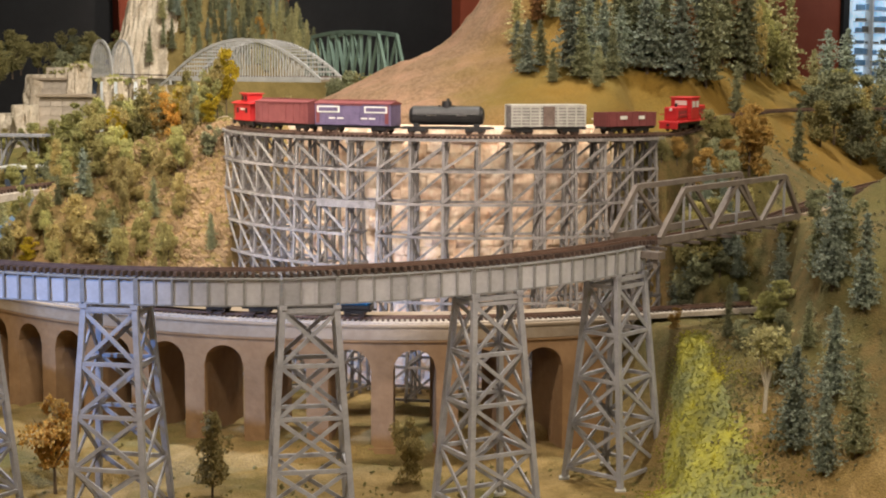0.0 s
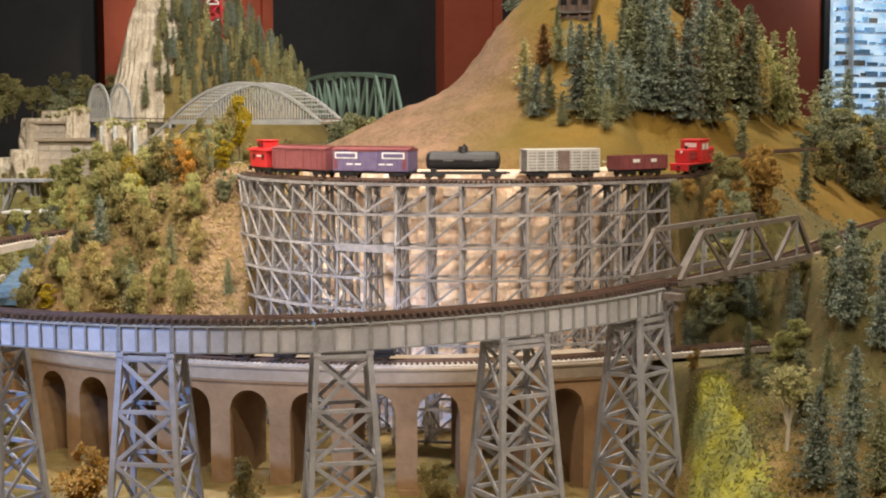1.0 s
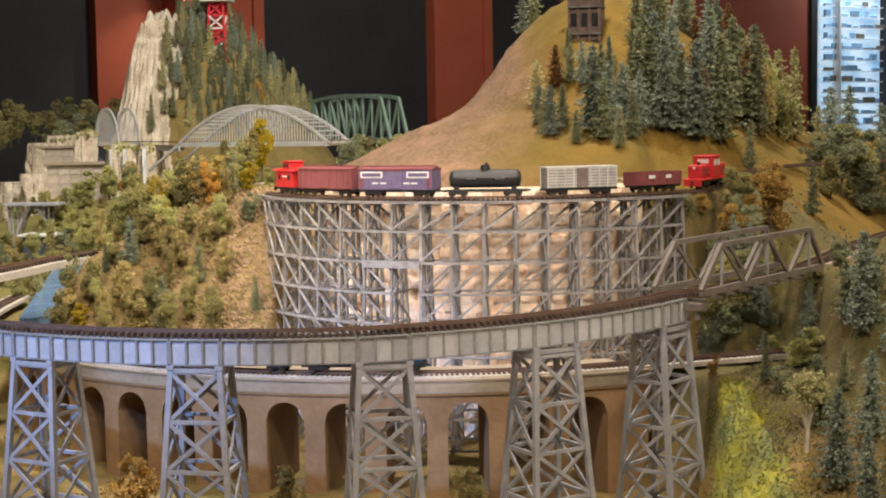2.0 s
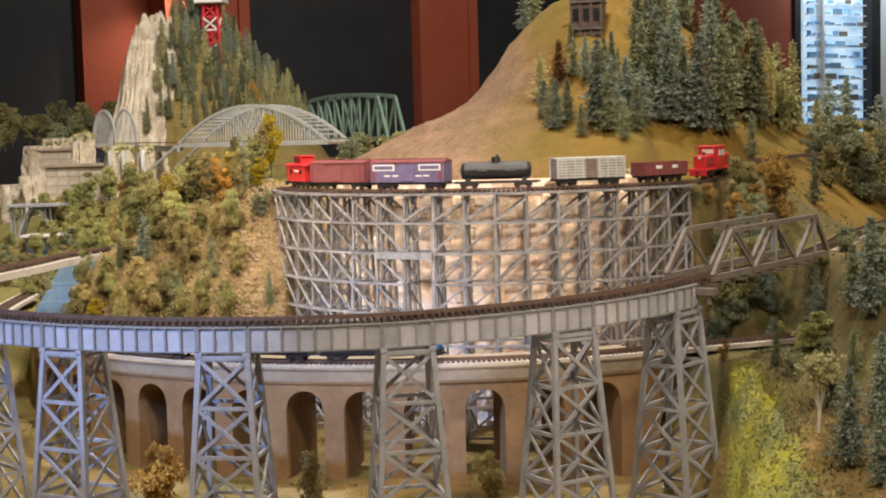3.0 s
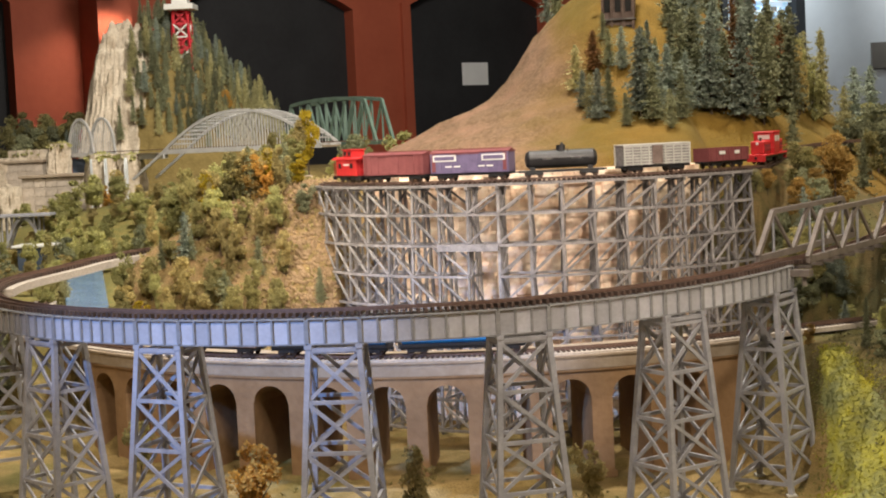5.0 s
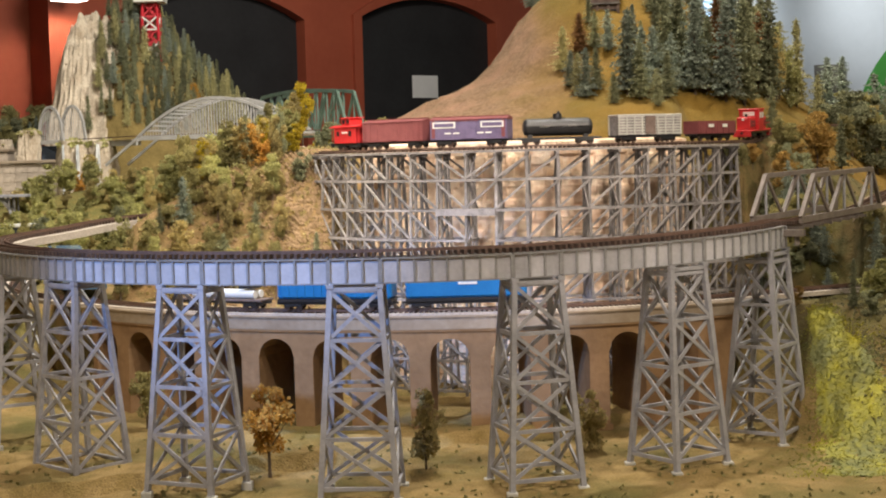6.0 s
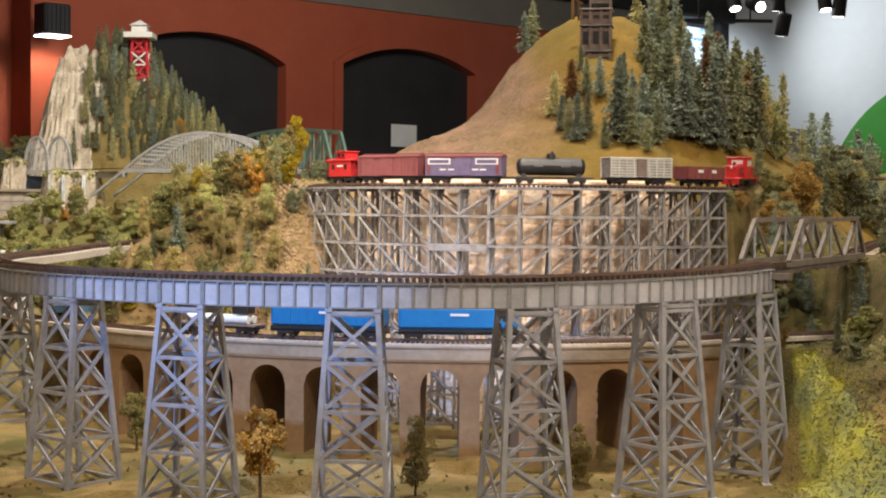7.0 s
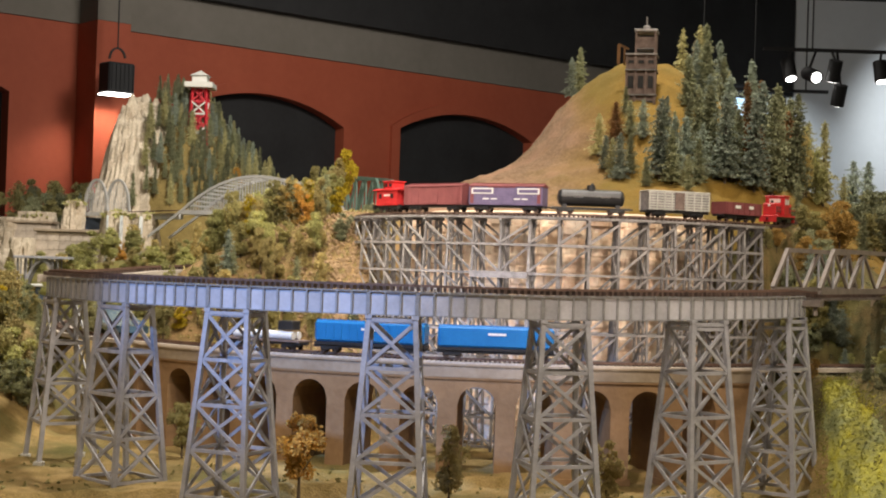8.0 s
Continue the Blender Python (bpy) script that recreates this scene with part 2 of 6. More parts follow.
def sweep(bm, pts, sides, w, z0, z1):
    """A bar of box section along a line of points, moved sideways by sides."""
    rings = []
    for k, p in enumerate(pts):
        d = pts[min(k + 1, len(pts) - 1)] - pts[max(k - 1, 0)]
        s = Vector((d.y, -d.x, 0)).normalized()
        rings.append([bm.verts.new(p + s * (sides + o) + Vector((0, 0, z))) for o, z in ((-w / 2, z0), (w / 2, z0), (w / 2, z1), (-w / 2, z1))])
    for p, q in zip(rings, rings[1:]):
        for i in range(4):
            bm.faces.new((p[i], p[(i + 1) % 4], q[(i + 1) % 4], q[i]))
    bm.faces.new(rings[0][::-1])
    bm.faces.new(rings[-1])
    bmesh.ops.recalc_face_normals(bm, faces=bm.faces[:])
    return bm


def smooth_line(ctrl, step=0.01):
    """Even points on a smooth line through the given ones."""
    c = [Vector(p) for p in ctrl]
    c = [2 * c[0] - c[1], *c, 2 * c[-1] - c[-2]]
    raw = []
    for i in range(1, len(c) - 2):
        for k in range(24):
            t = k / 24
            raw.append(0.5 * ((2 * c[i]) + (c[i + 1] - c[i - 1]) * t + (2 * c[i - 1] - 5 * c[i] + 4 * c[i + 1] - c[i + 2]) * t * t + (3 * c[i] - c[i - 1] - 3 * c[i + 1] + c[i + 2]) * t**3))
    raw.append(c[-2])
    out, left = [raw[0]], step
    for a, b in zip(raw, raw[1:]):
        d = (b - a).length
        pos = 0.0
        while d - pos >= left:
            pos += left
            out.append(a.lerp(b, pos / d))
            left = step
        left -= d - pos
    return out


GAUGE = 0.0165


def railway(label, ctrl, tie_len=0.030, pitch=0.0075, tie_h=0.003, bed=0.0, bed_h=0.008, ties=True):
    """A track along a line at tie-bottom height."""
    pts = smooth_line(ctrl, pitch)
    t = thing("railway_track", label, "railway track", "tracks of the layout")
    rail_pts = pts[::2] if len(pts) > 40 else pts
    for s in (-GAUGE / 2, GAUGE / 2):
        r = part("rail", sweep(B(), rail_pts, s, 0.0016, tie_h, tie_h + 0.0028), M["rail"], t)
    if bed:
        part("ballast_bed", sweep(B(), rail_pts, 0, bed, -bed_h, 0.0008), M["ballast"], t, "pale crushed-stone ballast")
    if ties:
        first = None
        for k, p in enumerate(pts):
            d = pts[min(k + 1, len(pts) - 1)] - pts[max(k - 1, 0)]
            m = Matrix.Translation(p) @ pose(0, 0, 0, 0, 0, math.degrees(math.atan2(d.y, d.x)) + random.uniform(-1.5, 1.5))
            if first is None:
                first = part("tie", box(B(), -0.0017, 0.0017, -tie_len / 2, tie_len / 2, 0, tie_h), M["tie"], t)
                first.matrix_basis = m
            else:
                share("tie", first, t, m)
    return t


# ---- ground ----
GC, GR = (-0.043, 0.663), 0.657     # steel girder viaduct: centre and outer face
VC, VR = (0.08, 1.225), 0.85       # concrete viaduct
TC, TR = (0.227, 1.082), 0.449     # timber trestle
HILL = (0.42, 1.55)
DECK = 0.430                       # trestle deck


def sstep(a, b, x):
    t = np.clip((x - a) / (b - a), 0, 1)
    return t * t * (3 - 2 * t)


def smax(a, b, k=0.02):
    h = np.clip(0.5 + 0.5 * (a - b) / k, 0, 1)
    return b * (1 - h) + a * h + k * h * (1 - h)


def smin(a, b, k=0.02):
    return -smax(-a, -b, k)


def waves(x, y, f, seed):
    """Smooth unevenness from a few crossed waves, about -1 to 1."""
    r = np.random.RandomState(seed)
    out = 0
    for k in range(7):
        a, ph, g = r.uniform(0, 2 * np.pi), r.uniform(0, 6.3), f * r.uniform(0.6, 1.9)
        out = out + np.sin(g * (x * np.cos(a) + y * np.sin(a)) + ph + 1.3 * np.sin(g * 0.6 * (y * np.cos(a) - x * np.sin(a)) + ph * 2))
    return out / 4.5


LINE_UP = [(0.575, 0.845, 0.430), (0.600, 0.885, 0.432), (0.642, 0.985, 0.441), (0.69, 1.09, 0.448), (0.76, 1.19, 0.453), (0.86, 1.28, 0.455), (1.02, 1.34, 0.456)]
LINE_SIDE = [(0.735, 0.645, 0.311), (0.775, 0.735, 0.319), (0.831, 0.851, 0.324), (0.942, 1.088, 0.326), (1.15, 1.50, 0.329)]


def nearest(x, y, pts):
    """Distance to a line of track, and its level there."""
    best, level = np.full(np.shape(x), 9.0), np.zeros(np.shape(x))
    for (xa, ya, za), (xb, yb, zb) in zip(pts, pts[1:]):
        u = np.clip(((x - xa) * (xb - xa) + (y - ya) * (yb - ya)) / ((xb - xa) ** 2 + (yb - ya) ** 2), 0, 1)
        d = np.hypot(x - xa - u * (xb - xa), y - ya - u * (yb - ya))
        level = np.where(d < best, za + u * (zb - za), level)
        best = np.minimum(best, d)
    return best, level


def cutting(z, x, y, pts, half, slope):
    """Land kept below a line of track, with banks that rise from it."""
    best, level = nearest(x, y, pts)
    return np.minimum(z, level + np.clip(best - half, 0, 9) * slope)


def height(x, y):
    """Height of the layout's land and the weights of its covers (golden grass, rock, scrub)."""
    x, y = np.asarray(x, float), np.asarray(y, float)
    rough = waves(x, y, 45, 1) * 0.004 + waves(x, y, 130, 2) * 0.0015
    z = 0.0 * x
    # slope that climbs to the right
    ramp = 0.160 + 0.69 * (y - 0.379) + np.where(x < 0.57, 1.7 * (x - 0.57), 0.58 * (x - 0.57))
    cap = 0.312 + 0.10 * np.clip(x - 0.74, 0, 1) + 0.125 * sstep(0.66, 0.92, y)
    yt = 0.498 + (x - 0.466) * 0.484
    bench = smin(ramp, 0.181, 0.02) + np.clip(y - yt - 0.04, 0, 1) * 1.3
    bench = np.where(y > yt + 0.03, 0.02 + (bench - 0.02) * sstep(0.545, 0.64, x), bench)
    w = 1 - sstep(0.69, 0.79, x)
    z = smax(z, smin(bench * w + ramp * (1 - w), cap, 0.04), 0.025)
    # shelf behind the concrete viaduct on the left, and the wooded bank above it
    back = VC[1] - np.sqrt(np.clip(VR**2 - (x - VC[0]) ** 2, 0.05, 9)) + 0.13
    shelf = 0.168 * sstep(-0.005, 0.006, y - back) * (1 - sstep(-0.205, -0.185, x))
    crest = 0.44 - 0.55 * np.clip(-0.30 - x, 0, 0.5)
    bank = smin(0.20 + 1.25 * (y - 0.80), crest, 0.03) * (1 - sstep(-0.17, -0.12, x)) * sstep(-0.64, -0.52, x) * (1 - sstep(1.10, 1.26, y) * sstep(-0.20, -0.30, x))
    z = np.maximum(z, shelf)
    z = smax(z, bank, 0.03)
    # left side: land rises past the end of the steel viaduct
    z = smax(z, (0.9 * (-0.70 - x)).clip(-1, 0.27) * (1 - sstep(1.2, 1.6, y)), 0.03)
    # cliff behind the timber trestle and the shelf of the upper line
    r = np.hypot(x - TC[0], y - TC[1])
    cliff = np.clip(0.01 + (0.338 - r) / 0.016 * 0.42, 0, DECK)
    cliff = np.where(y > TC[1], np.maximum(cliff, DECK * (1 - sstep(0.22, 0.36, np.abs(x - 0.30) - 0.25))), cliff)
    rockw = sstep(0.02, 0.05, cliff) * (1 - sstep(0.415, 0.43, cliff)) * (y < 1.12) * (1 - sstep(0.48, 0.53, x))
    z = np.maximum(z, cliff)
    z = np.maximum(z, np.where(x > 0.45, (DECK - 0.004) * sstep(0.92, 1.0, y) * (1 - sstep(0.62, 0.72, x)), 0))
    # abutment and bank that carry the upper line past the trestle
    best, level = nearest(x, y, [(0.552, 0.775, 0.430)] + LINE_UP[1:])
    turn = np.degrees(np.arctan2(x - TC[0], TC[1] - y))
    taper = 0.30 * (1 - sstep(46.0, 68.0, turn)) * sstep(0.440, 0.485, r)
    z = np.where(turn > 46.0, np.maximum(z, level - 0.004 - taper - np.clip(best - 0.024, 0, 1) * 1.15), z)
    # the hill
    d = np.hypot((x - HILL[0]) * np.where(x < HILL[0], 1.06, 1.0), (y - HILL[1]) * 0.97)
    hill = DECK + 0.024 + 0.385 * np.exp(-((d / 0.350) ** 1.9)) - 0.02 * np.exp(-(((x - 0.43) / 0.03) ** 2)) * np.exp(-((d / 0.12) ** 2))
    hill = hill - 0.022 * sstep(0.50, 0.66, d) + 0.004 * waves(x, y, 26, 31)
    hill = hill - sstep(HILL[0], HILL[0] - 0.12, x) * (0.036 * np.exp(-(((d - 0.31) / 0.085) ** 2)) + 0.005 * np.abs(waves(x, y, 60, 33)) + 0.002 * waves(x, y, 140, 35))
    gold = 1 - sstep(0.62, 0.74, d)
    hillz = hill * gold + (1 - gold) * -0.2
    away = sstep(0.97, 1.13, y)
    inner = np.maximum(sstep(0.322, 0.255, r), away)
    hillz = np.where(r < 0.318, DECK + 0.002 + (hillz - DECK - 0.002) * inner, np.where(y > 0.97, hillz * away + z * (1 - away), -1))
    z = np.maximum(z, hillz)
    gold = gold * np.where((r < 0.33) | (y > 1.0), 1, 0)
    z = cutting(z, x, y, LINE_UP, 0.026, 1.2)
    z = np.where((x > 0.66) & (y > 0.5), cutting(z, x, y, LINE_SIDE, 0.034, 0.75), z)
    # far land
    far = 0.34 + 0.05 * waves(x, y, 2.2, 9) - 0.10 * sstep(-1.0, -1.8, x)
    z = z + (far - z) * sstep(1.95 + 0.5 * (x < -0.5), 2.45 + 0.5 * (x < -0.5), y)
    scrub = np.clip(sstep(0.05, 0.20, z) * (1 - gold), 0, 1)
    return z + rough * (1 + 2 * rockw), gold, rockw, scrub


def ground_z(x, y):
    return float(height(np.array([x]), np.array([y]))[0][0])


def build_ground():
    xs = np.concatenate([np.linspace(-3.4, -1.0, 50)[:-1], np.linspace(-1.0, 1.25, 290)[:-1], np.linspace(1.25, 2.6, 30)])
    ys = np.concatenate([np.linspace(-0.75, -0.2, 40)[:-1], np.linspace(-0.2, 2.0, 290)[:-1], np.linspace(2.0, 6.6, 80)])
    X, Y = np.meshgrid(xs, ys)
    Z, gold, rock, scrub = height(X, Y)
    co = np.stack([X, Y, Z], -1).reshape(-1, 3)
    nx, ny = len(xs), len(ys)
    i = (np.arange(ny - 1)[:, None] * nx + np.arange(nx - 1)[None]).ravel()
    faces = np.stack([i, i + 1, i + nx + 1, i + nx], 1)
    me = bpy.data.meshes.new("ground")
    me.from_pydata(co.tolist(), [], faces.tolist())
    col = me.color_attributes.new("cover", "FLOAT_COLOR", "POINT")
    col.data.foreach_set("color", np.stack([gold, rock, scrub, np.ones_like(gold)], -1).reshape(-1, 4).ravel())
    me.polygons.foreach_set("use_smooth", np.ones(len(faces), bool))
    m = bpy.data.materials.new("layout_ground")
    m.use_nodes = True
    n, link = m.node_tree.nodes, m.node_tree.links
    b = n["Principled BSDF"]
    at = n.new("ShaderNodeAttribute")
    at.attribute_name = "cover"
    sep = n.new("ShaderNodeSeparateColor")
    link.new(at.outputs["Color"], sep.inputs[0])
    geo = n.new("ShaderNodeTexCoord")

    def noise_tex(s, det=6):
        t = n.new("ShaderNodeTexNoise")
        t.inputs["Scale"].default_value, t.inputs["Detail"].default_value = s, det
        link.new(geo.outputs["Object"], t.inputs["Vector"])
        return t.outputs["Fac"]

    def span(v, lo, hi):
        r = n.new("ShaderNodeMapRange")
        r.inputs["From Min"].default_value, r.inputs["From Max"].default_value = lo, hi
        link.new(v, r.inputs["Value"])
        return r.outputs[0]

    def blend(f, a, c):
        x = n.new("ShaderNodeMix")
        x.data_type = "RGBA"
        link.new(f, x.inputs["Factor"])
        for k, v in (("A", a), ("B", c)):
            if isinstance(v, tuple):
                x.inputs[k].default_value = (*v, 1)
            else:
                link.new(v, x.inputs[k])
        return x.outputs["Result"]

    big, mid, small = noise_tex(7), noise_tex(38), noise_tex(420, 2)

    def cover(w):
        a = n.new("ShaderNodeMath")
        a.operation = "MULTIPLY_ADD"
        link.new(mid, a.inputs[0])
        a.inputs[1].default_value = 0.5
        link.new(w, a.inputs[2])
        return span(a.outputs[0], 0.62, 0.88)

    sand = blend(span(mid, 0.35, 0.65), (0.24, 0.165, 0.055), (0.35, 0.245, 0.10))
    sand = blend(span(big, 0.45, 0.7), sand, (0.15, 0.135, 0.04))
    scrub_c = blend(span(mid, 0.36, 0.64), (0.29, 0.185, 0.085), (0.17, 0.13, 0.045))
    pos = n.new("ShaderNodeSeparateXYZ")
    link.new(geo.outputs["Object"], pos.inputs[0])
    moss = blend(span(mid, 0.36, 0.64), (0.165, 0.115, 0.042), (0.095, 0.085, 0.030))
    moss = blend(span(big, 0.45, 0.66), moss, (0.12, 0.110, 0.034))
    edge_x, edge_y = n.new("ShaderNodeMath"), n.new("ShaderNodeMath")
    for e, o in ((edge_x, "X"), (edge_y, "Y")):
        e.operation = "MULTIPLY_ADD"
        link.new(big, e.inputs[0])
        e.inputs[1].default_value = 1.2
        link.new(pos.outputs[o], e.inputs[2])
    scrub_c = blend(span(edge_x.outputs[0], 0.98, 1.20), scrub_c, moss)
    lean = n.new("ShaderNodeMath")
    lean.operation = "MULTIPLY_ADD"
    link.new(big, lean.inputs[0])
    lean.inputs[1].default_value = 0.35
    link.new(pos.outputs["X"], lean.inputs[2])
    gravel = blend(span(noise_tex(130, 4), 0.36, 0.64), (0.155, 0.093, 0.050), (0.25, 0.158, 0.096))
    grass = blend(span(big, 0.40, 0.62), (0.20, 0.118, 0.016), (0.155, 0.105, 0.017))
    gravel = blend(span(noise_tex(11, 6), 0.48, 0.66), gravel, (0.285, 0.168, 0.108))
    gold_c = blend(span(lean.outputs[0], 0.33, 0.50), gravel, grass)
    rock_c = blend(span(mid, 0.4, 0.6), (0.40, 0.27, 0.18), (0.68, 0.56, 0.44))
    meadow = blend(span(mid, 0.36, 0.64), (0.25, 0.20, 0.06), (0.17, 0.165, 0.05))
    scrub_c = blend(span(edge_y.outputs[0], 1.70, 2.15), scrub_c, meadow)
    c = blend(cover(sep.outputs[2]), sand, scrub_c)
    c = blend(cover(sep.outputs[0]), c, gold_c)
    c = blend(cover(sep.outputs[1]), c, rock_c)
    grain = n.new("ShaderNodeHueSaturation")
    link.new(c, grain.inputs["Color"])
    g = span(small, 0.2, 0.8)
    gm = n.new("ShaderNodeMath")
    gm.operation = "MULTIPLY_ADD"
    link.new(g, gm.inputs[0])
    gm.inputs[1].default_value, gm.inputs[2].default_value = 0.7, 0.65
    link.new(gm.outputs[0], grain.inputs["Value"])
    link.new(grain.outputs[0], b.inputs["Base Color"])
    b.inputs["Roughness"].default_value = 0.97
    bp = n.new("ShaderNodeBump")
    bp.inputs["Strength"].default_value, bp.inputs["Distance"].default_value = 0.8, 0.003
    hsum = n.new("ShaderNodeMath")
    hsum.operation = "ADD"
    link.new(mid, hsum.inputs[0])
    link.new(small, hsum.inputs[1])
    link.new(hsum.outputs[0], bp.inputs["Height"])
    link.new(bp.outputs[0], b.inputs["Normal"])
    me.materials.append(m)
    return tagged(new("ground", me), "sandy model landscape with golden grass hill, scrub and pale cliff", "ground", kind="structure")


build_ground()

# ---- the hall ----
FLOOR_Z = -1.0


def arch_points(s0, s1, z_spring, z_apex, n=14):
    mid, half, rise = (s0 + s1) / 2, (s1 - s0) / 2, z_apex - z_spring
    rad = (half * half + rise * rise) / (2 * rise)
    top = math.asin(half / rad)
    return [(mid + rad * math.sin(a), z_apex - rad + rad * math.cos(a)) for a in np.linspace(-top, top, n)]


def plate(bm, outline, y0, y1):
    """A prism from an outline in x and z."""
    a = [bm.verts.new((x, y0, z)) for x, z in outline]
    b = [bm.verts.new((x, y1, z)) for x, z in outline]
    n = len(outline)
    for k in range(n):
        bm.faces.new((a[k], a[(k + 1) % n], b[(k + 1) % n], b[k]))
    bm.faces.new(a[::-1])
    bm.faces.new(b)
    bmesh.ops.recalc_face_normals(bm, faces=bm.faces[:])
    return bm


DOORS = [(-9.2, -6.25, 2.45, 2.8), (-3.8, -0.93, 2.45, 2.82), (0.16, 3.0, 2.55, 2.88)]


def build_hall():
    # red wall, with arched openings cut through it, in strips
    wall = B()
    edges = [-10.5]
    for s0, s1, zs, za in DOORS:
        plate(wall, [(edges[-1], FLOOR_Z), (s0, FLOOR_Z), (s0, 3.45), (edges[-1], 3.45)], 0, 0.3)
        arch = arch_points(s0, s1, zs, za)
        for (xa, zaa), (xb, zb) in zip(arch, arch[1:]):
            plate(wall, [(xa, zaa), (xb, zb), (xb, 3.45), (xa, 3.45)], 0, 0.3)
        edges.append(s1)
    plate(wall, [(edges[-1], FLOOR_Z), (7.45, FLOOR_Z), (7.45, 3.45), (edges[-1], 3.45)], 0, 0.3)
    solid("wall_north", wall, M["brick_red"], "brick-red painted hall wall with arched openings", "wall", kind="structure", m=WALL_M)
    solid("wall_band", box(B(), -10.5, 7.45, -0.03, 0.3, 3.452, 4.02), M["grey_wall"], "grey-brown band along the top of the wall", "wall", kind="structure", m=WALL_M)
    solid("ceiling_edge", box(B(), -10.5, 9.95, -0.2, 0.4, 4.024, 6.0), M["dark"], "black upper wall above the grey band", "wall", kind="structure", m=WALL_M)
    for k, (s0, s1, zs, za) in enumerate(DOORS):
        d = thing("arched_door", "black panelled arched doorway with a red moulded surround", "door", "arched doors of the hall", m=WALL_M)
        part("door_panel", plate(B(), [(s0, FLOOR_Z), (s1, FLOOR_Z)] + arch_points(s0, s1, zs, za)[::-1], 0.16, 0.22), M["dark"], d)
        rim = B()
        outer, inner = arch_points(s0 - 0.16, s1 + 0.16, zs + 0.02, za + 0.16), arch_points(s0, s1, zs, za)
        outer = [(s0 - 0.16, FLOOR_Z)] + outer + [(s1 + 0.16, FLOOR_Z)]
        inner = [(s0, FLOOR_Z)] + inner + [(s1, FLOOR_Z)]
        for p, q, r, s in zip(outer, outer[1:], inner[1:], inner):
            plate(rim, [p, q, r, s], -0.06, -0.002)
        part("surround", rim, M["brick_red"], d)
    solid("pilaster", box(B(), -5.3, -4.82, -0.55, -0.01, FLOOR_Z, 3.45), M["brick_red"], "brick-red pilaster standing proud of the wall", "wall", kind="structure", m=WALL_M)
    solid("pilaster_head", box(B(), -5.3, -4.82, -0.55, -0.04, 3.454, 5.2), M["grey_wall"], "grey-brown head of the pilaster above the red paint", "wall", kind="structure", m=WALL_M)
    solid("notice", box(B(), 1.32, 1.86, 0.148, 0.156, 1.31, 1.67), M["paper"], "white paper notice fixed to the black door", "notice", m=WALL_M)
    solid("fire_bell", box(B(), -4.45, -4.15, -0.08, -0.004, 1.25, 1.6, 0.03), M["red"], "small red alarm box on the red wall", "alarm box", m=WALL_M)
    # lit display case and its dark post at the right end of the wall
    case = thing("display_case", "tall bright glass display case in a black frame", "display case", m=WALL_M)
    part("backlight", box(B(), 7.9, 9.62, 0.12, 0.2, 0.2, 3.9), M["case_light"], case)
    for s, w in ((7.56, 0.16), (8.28, 0.05), (9.85, 0.36)):
        part("post", box(B(), s - w / 2, s + w / 2, -0.05, 0.3, FLOOR_Z, 4.02), M["white"] if w < 0.1 else M["dark"], case)
    rng = random.Random(44)
    for k in range(17):
        z = 0.40 + 0.2 * k
        part("shelf", box(B(), 7.92, 9.6, 0.02, 0.1, z, z + 0.018), M["paper"], case)
        x = 7.95
        while x < 9.5:
            w, h = rng.uniform(0.08, 0.36), rng.uniform(0.03, 0.12)
            if rng.random() < 0.88:
                part("exhibit", box(B(), x, x + w, 0.03, 0.09, z + 0.019, z + 0.019 + h, 0.008), M["case_item"] if rng.random() < 0.9 else M["grey_wall"], case)
            x += w + rng.uniform(0.01, 0.12)
    solid("wall_east", box(B(), 6.55, 18, 27.4, 27.7, FLOOR_Z, 6.0), M["white_wall"], "white hall wall washed by spotlights", "wall", kind="structure")
    disc = B()
    bmesh.ops.create_circle(disc, cap_ends=True, segments=64, radius=2.6, matrix=Matrix.Translation((11.25, 27.38, 0.50)) @ pose(0, 0, 0, 90))
    solid("green_disc", disc, M["green_wall"], "large green disc painted on the white wall", "wall graphic")
    solid("sign_board", box(B(), 7.85, 8.35, 27.3, 27.38, 1.45, 1.95), M["grey_wall"], "grey notice board on the white wall", "notice board")
    solid("hall_floor", box(B(), -20, 18, -9, 34, FLOOR_Z - 0.1, FLOOR_Z), M["floor"], "dim hall floor", "floor", kind="structure")
    solid("ceiling", box(B(), -20, 18, -9, 34, 6.0, 6.1), M["dark"], "black hall ceiling", "ceiling", kind="structure")
    solid("wall_south", box(B(), -20, 18, -9.2, -9, FLOOR_Z, 6), M["grey_wall"], "plain hall wall behind", "wall", kind="structure")
    solid("wall_west", box(B(), -20.2, -20, -9, 34, FLOOR_Z, 6), M["grey_wall"], "plain hall wall", "wall", kind="structure")
    solid("wall_far_east", box(B(), 18, 18.2, -9, 34, FLOOR_Z, 6), M["white_wall"], "plain white hall wall", "wall", kind="structure")
    # layout fascia
    solid("layout_fascia", box(B(), -3.4, 2.6, -0.78, -0.752, FLOOR_Z, -0.02), M["dark"], "dark board along the layout's edge", "fascia", kind="structure")


build_hall()

# ---- steel girder viaduct ----
JOINTS = [-84.5, -64.6, -45.4, -26.7, -6.8, 13.05, 32.9, 52.85]   # left edge of each tower span
SPAN = 5.55
G0, G1 = 0.270, 0.3015            # girder bottom and top
WIDE = 0.036


def grade(deg):
    """The viaduct's slight climb towards the truss bridge."""
    return 0.00020 * max(0.0, deg - 14.0)



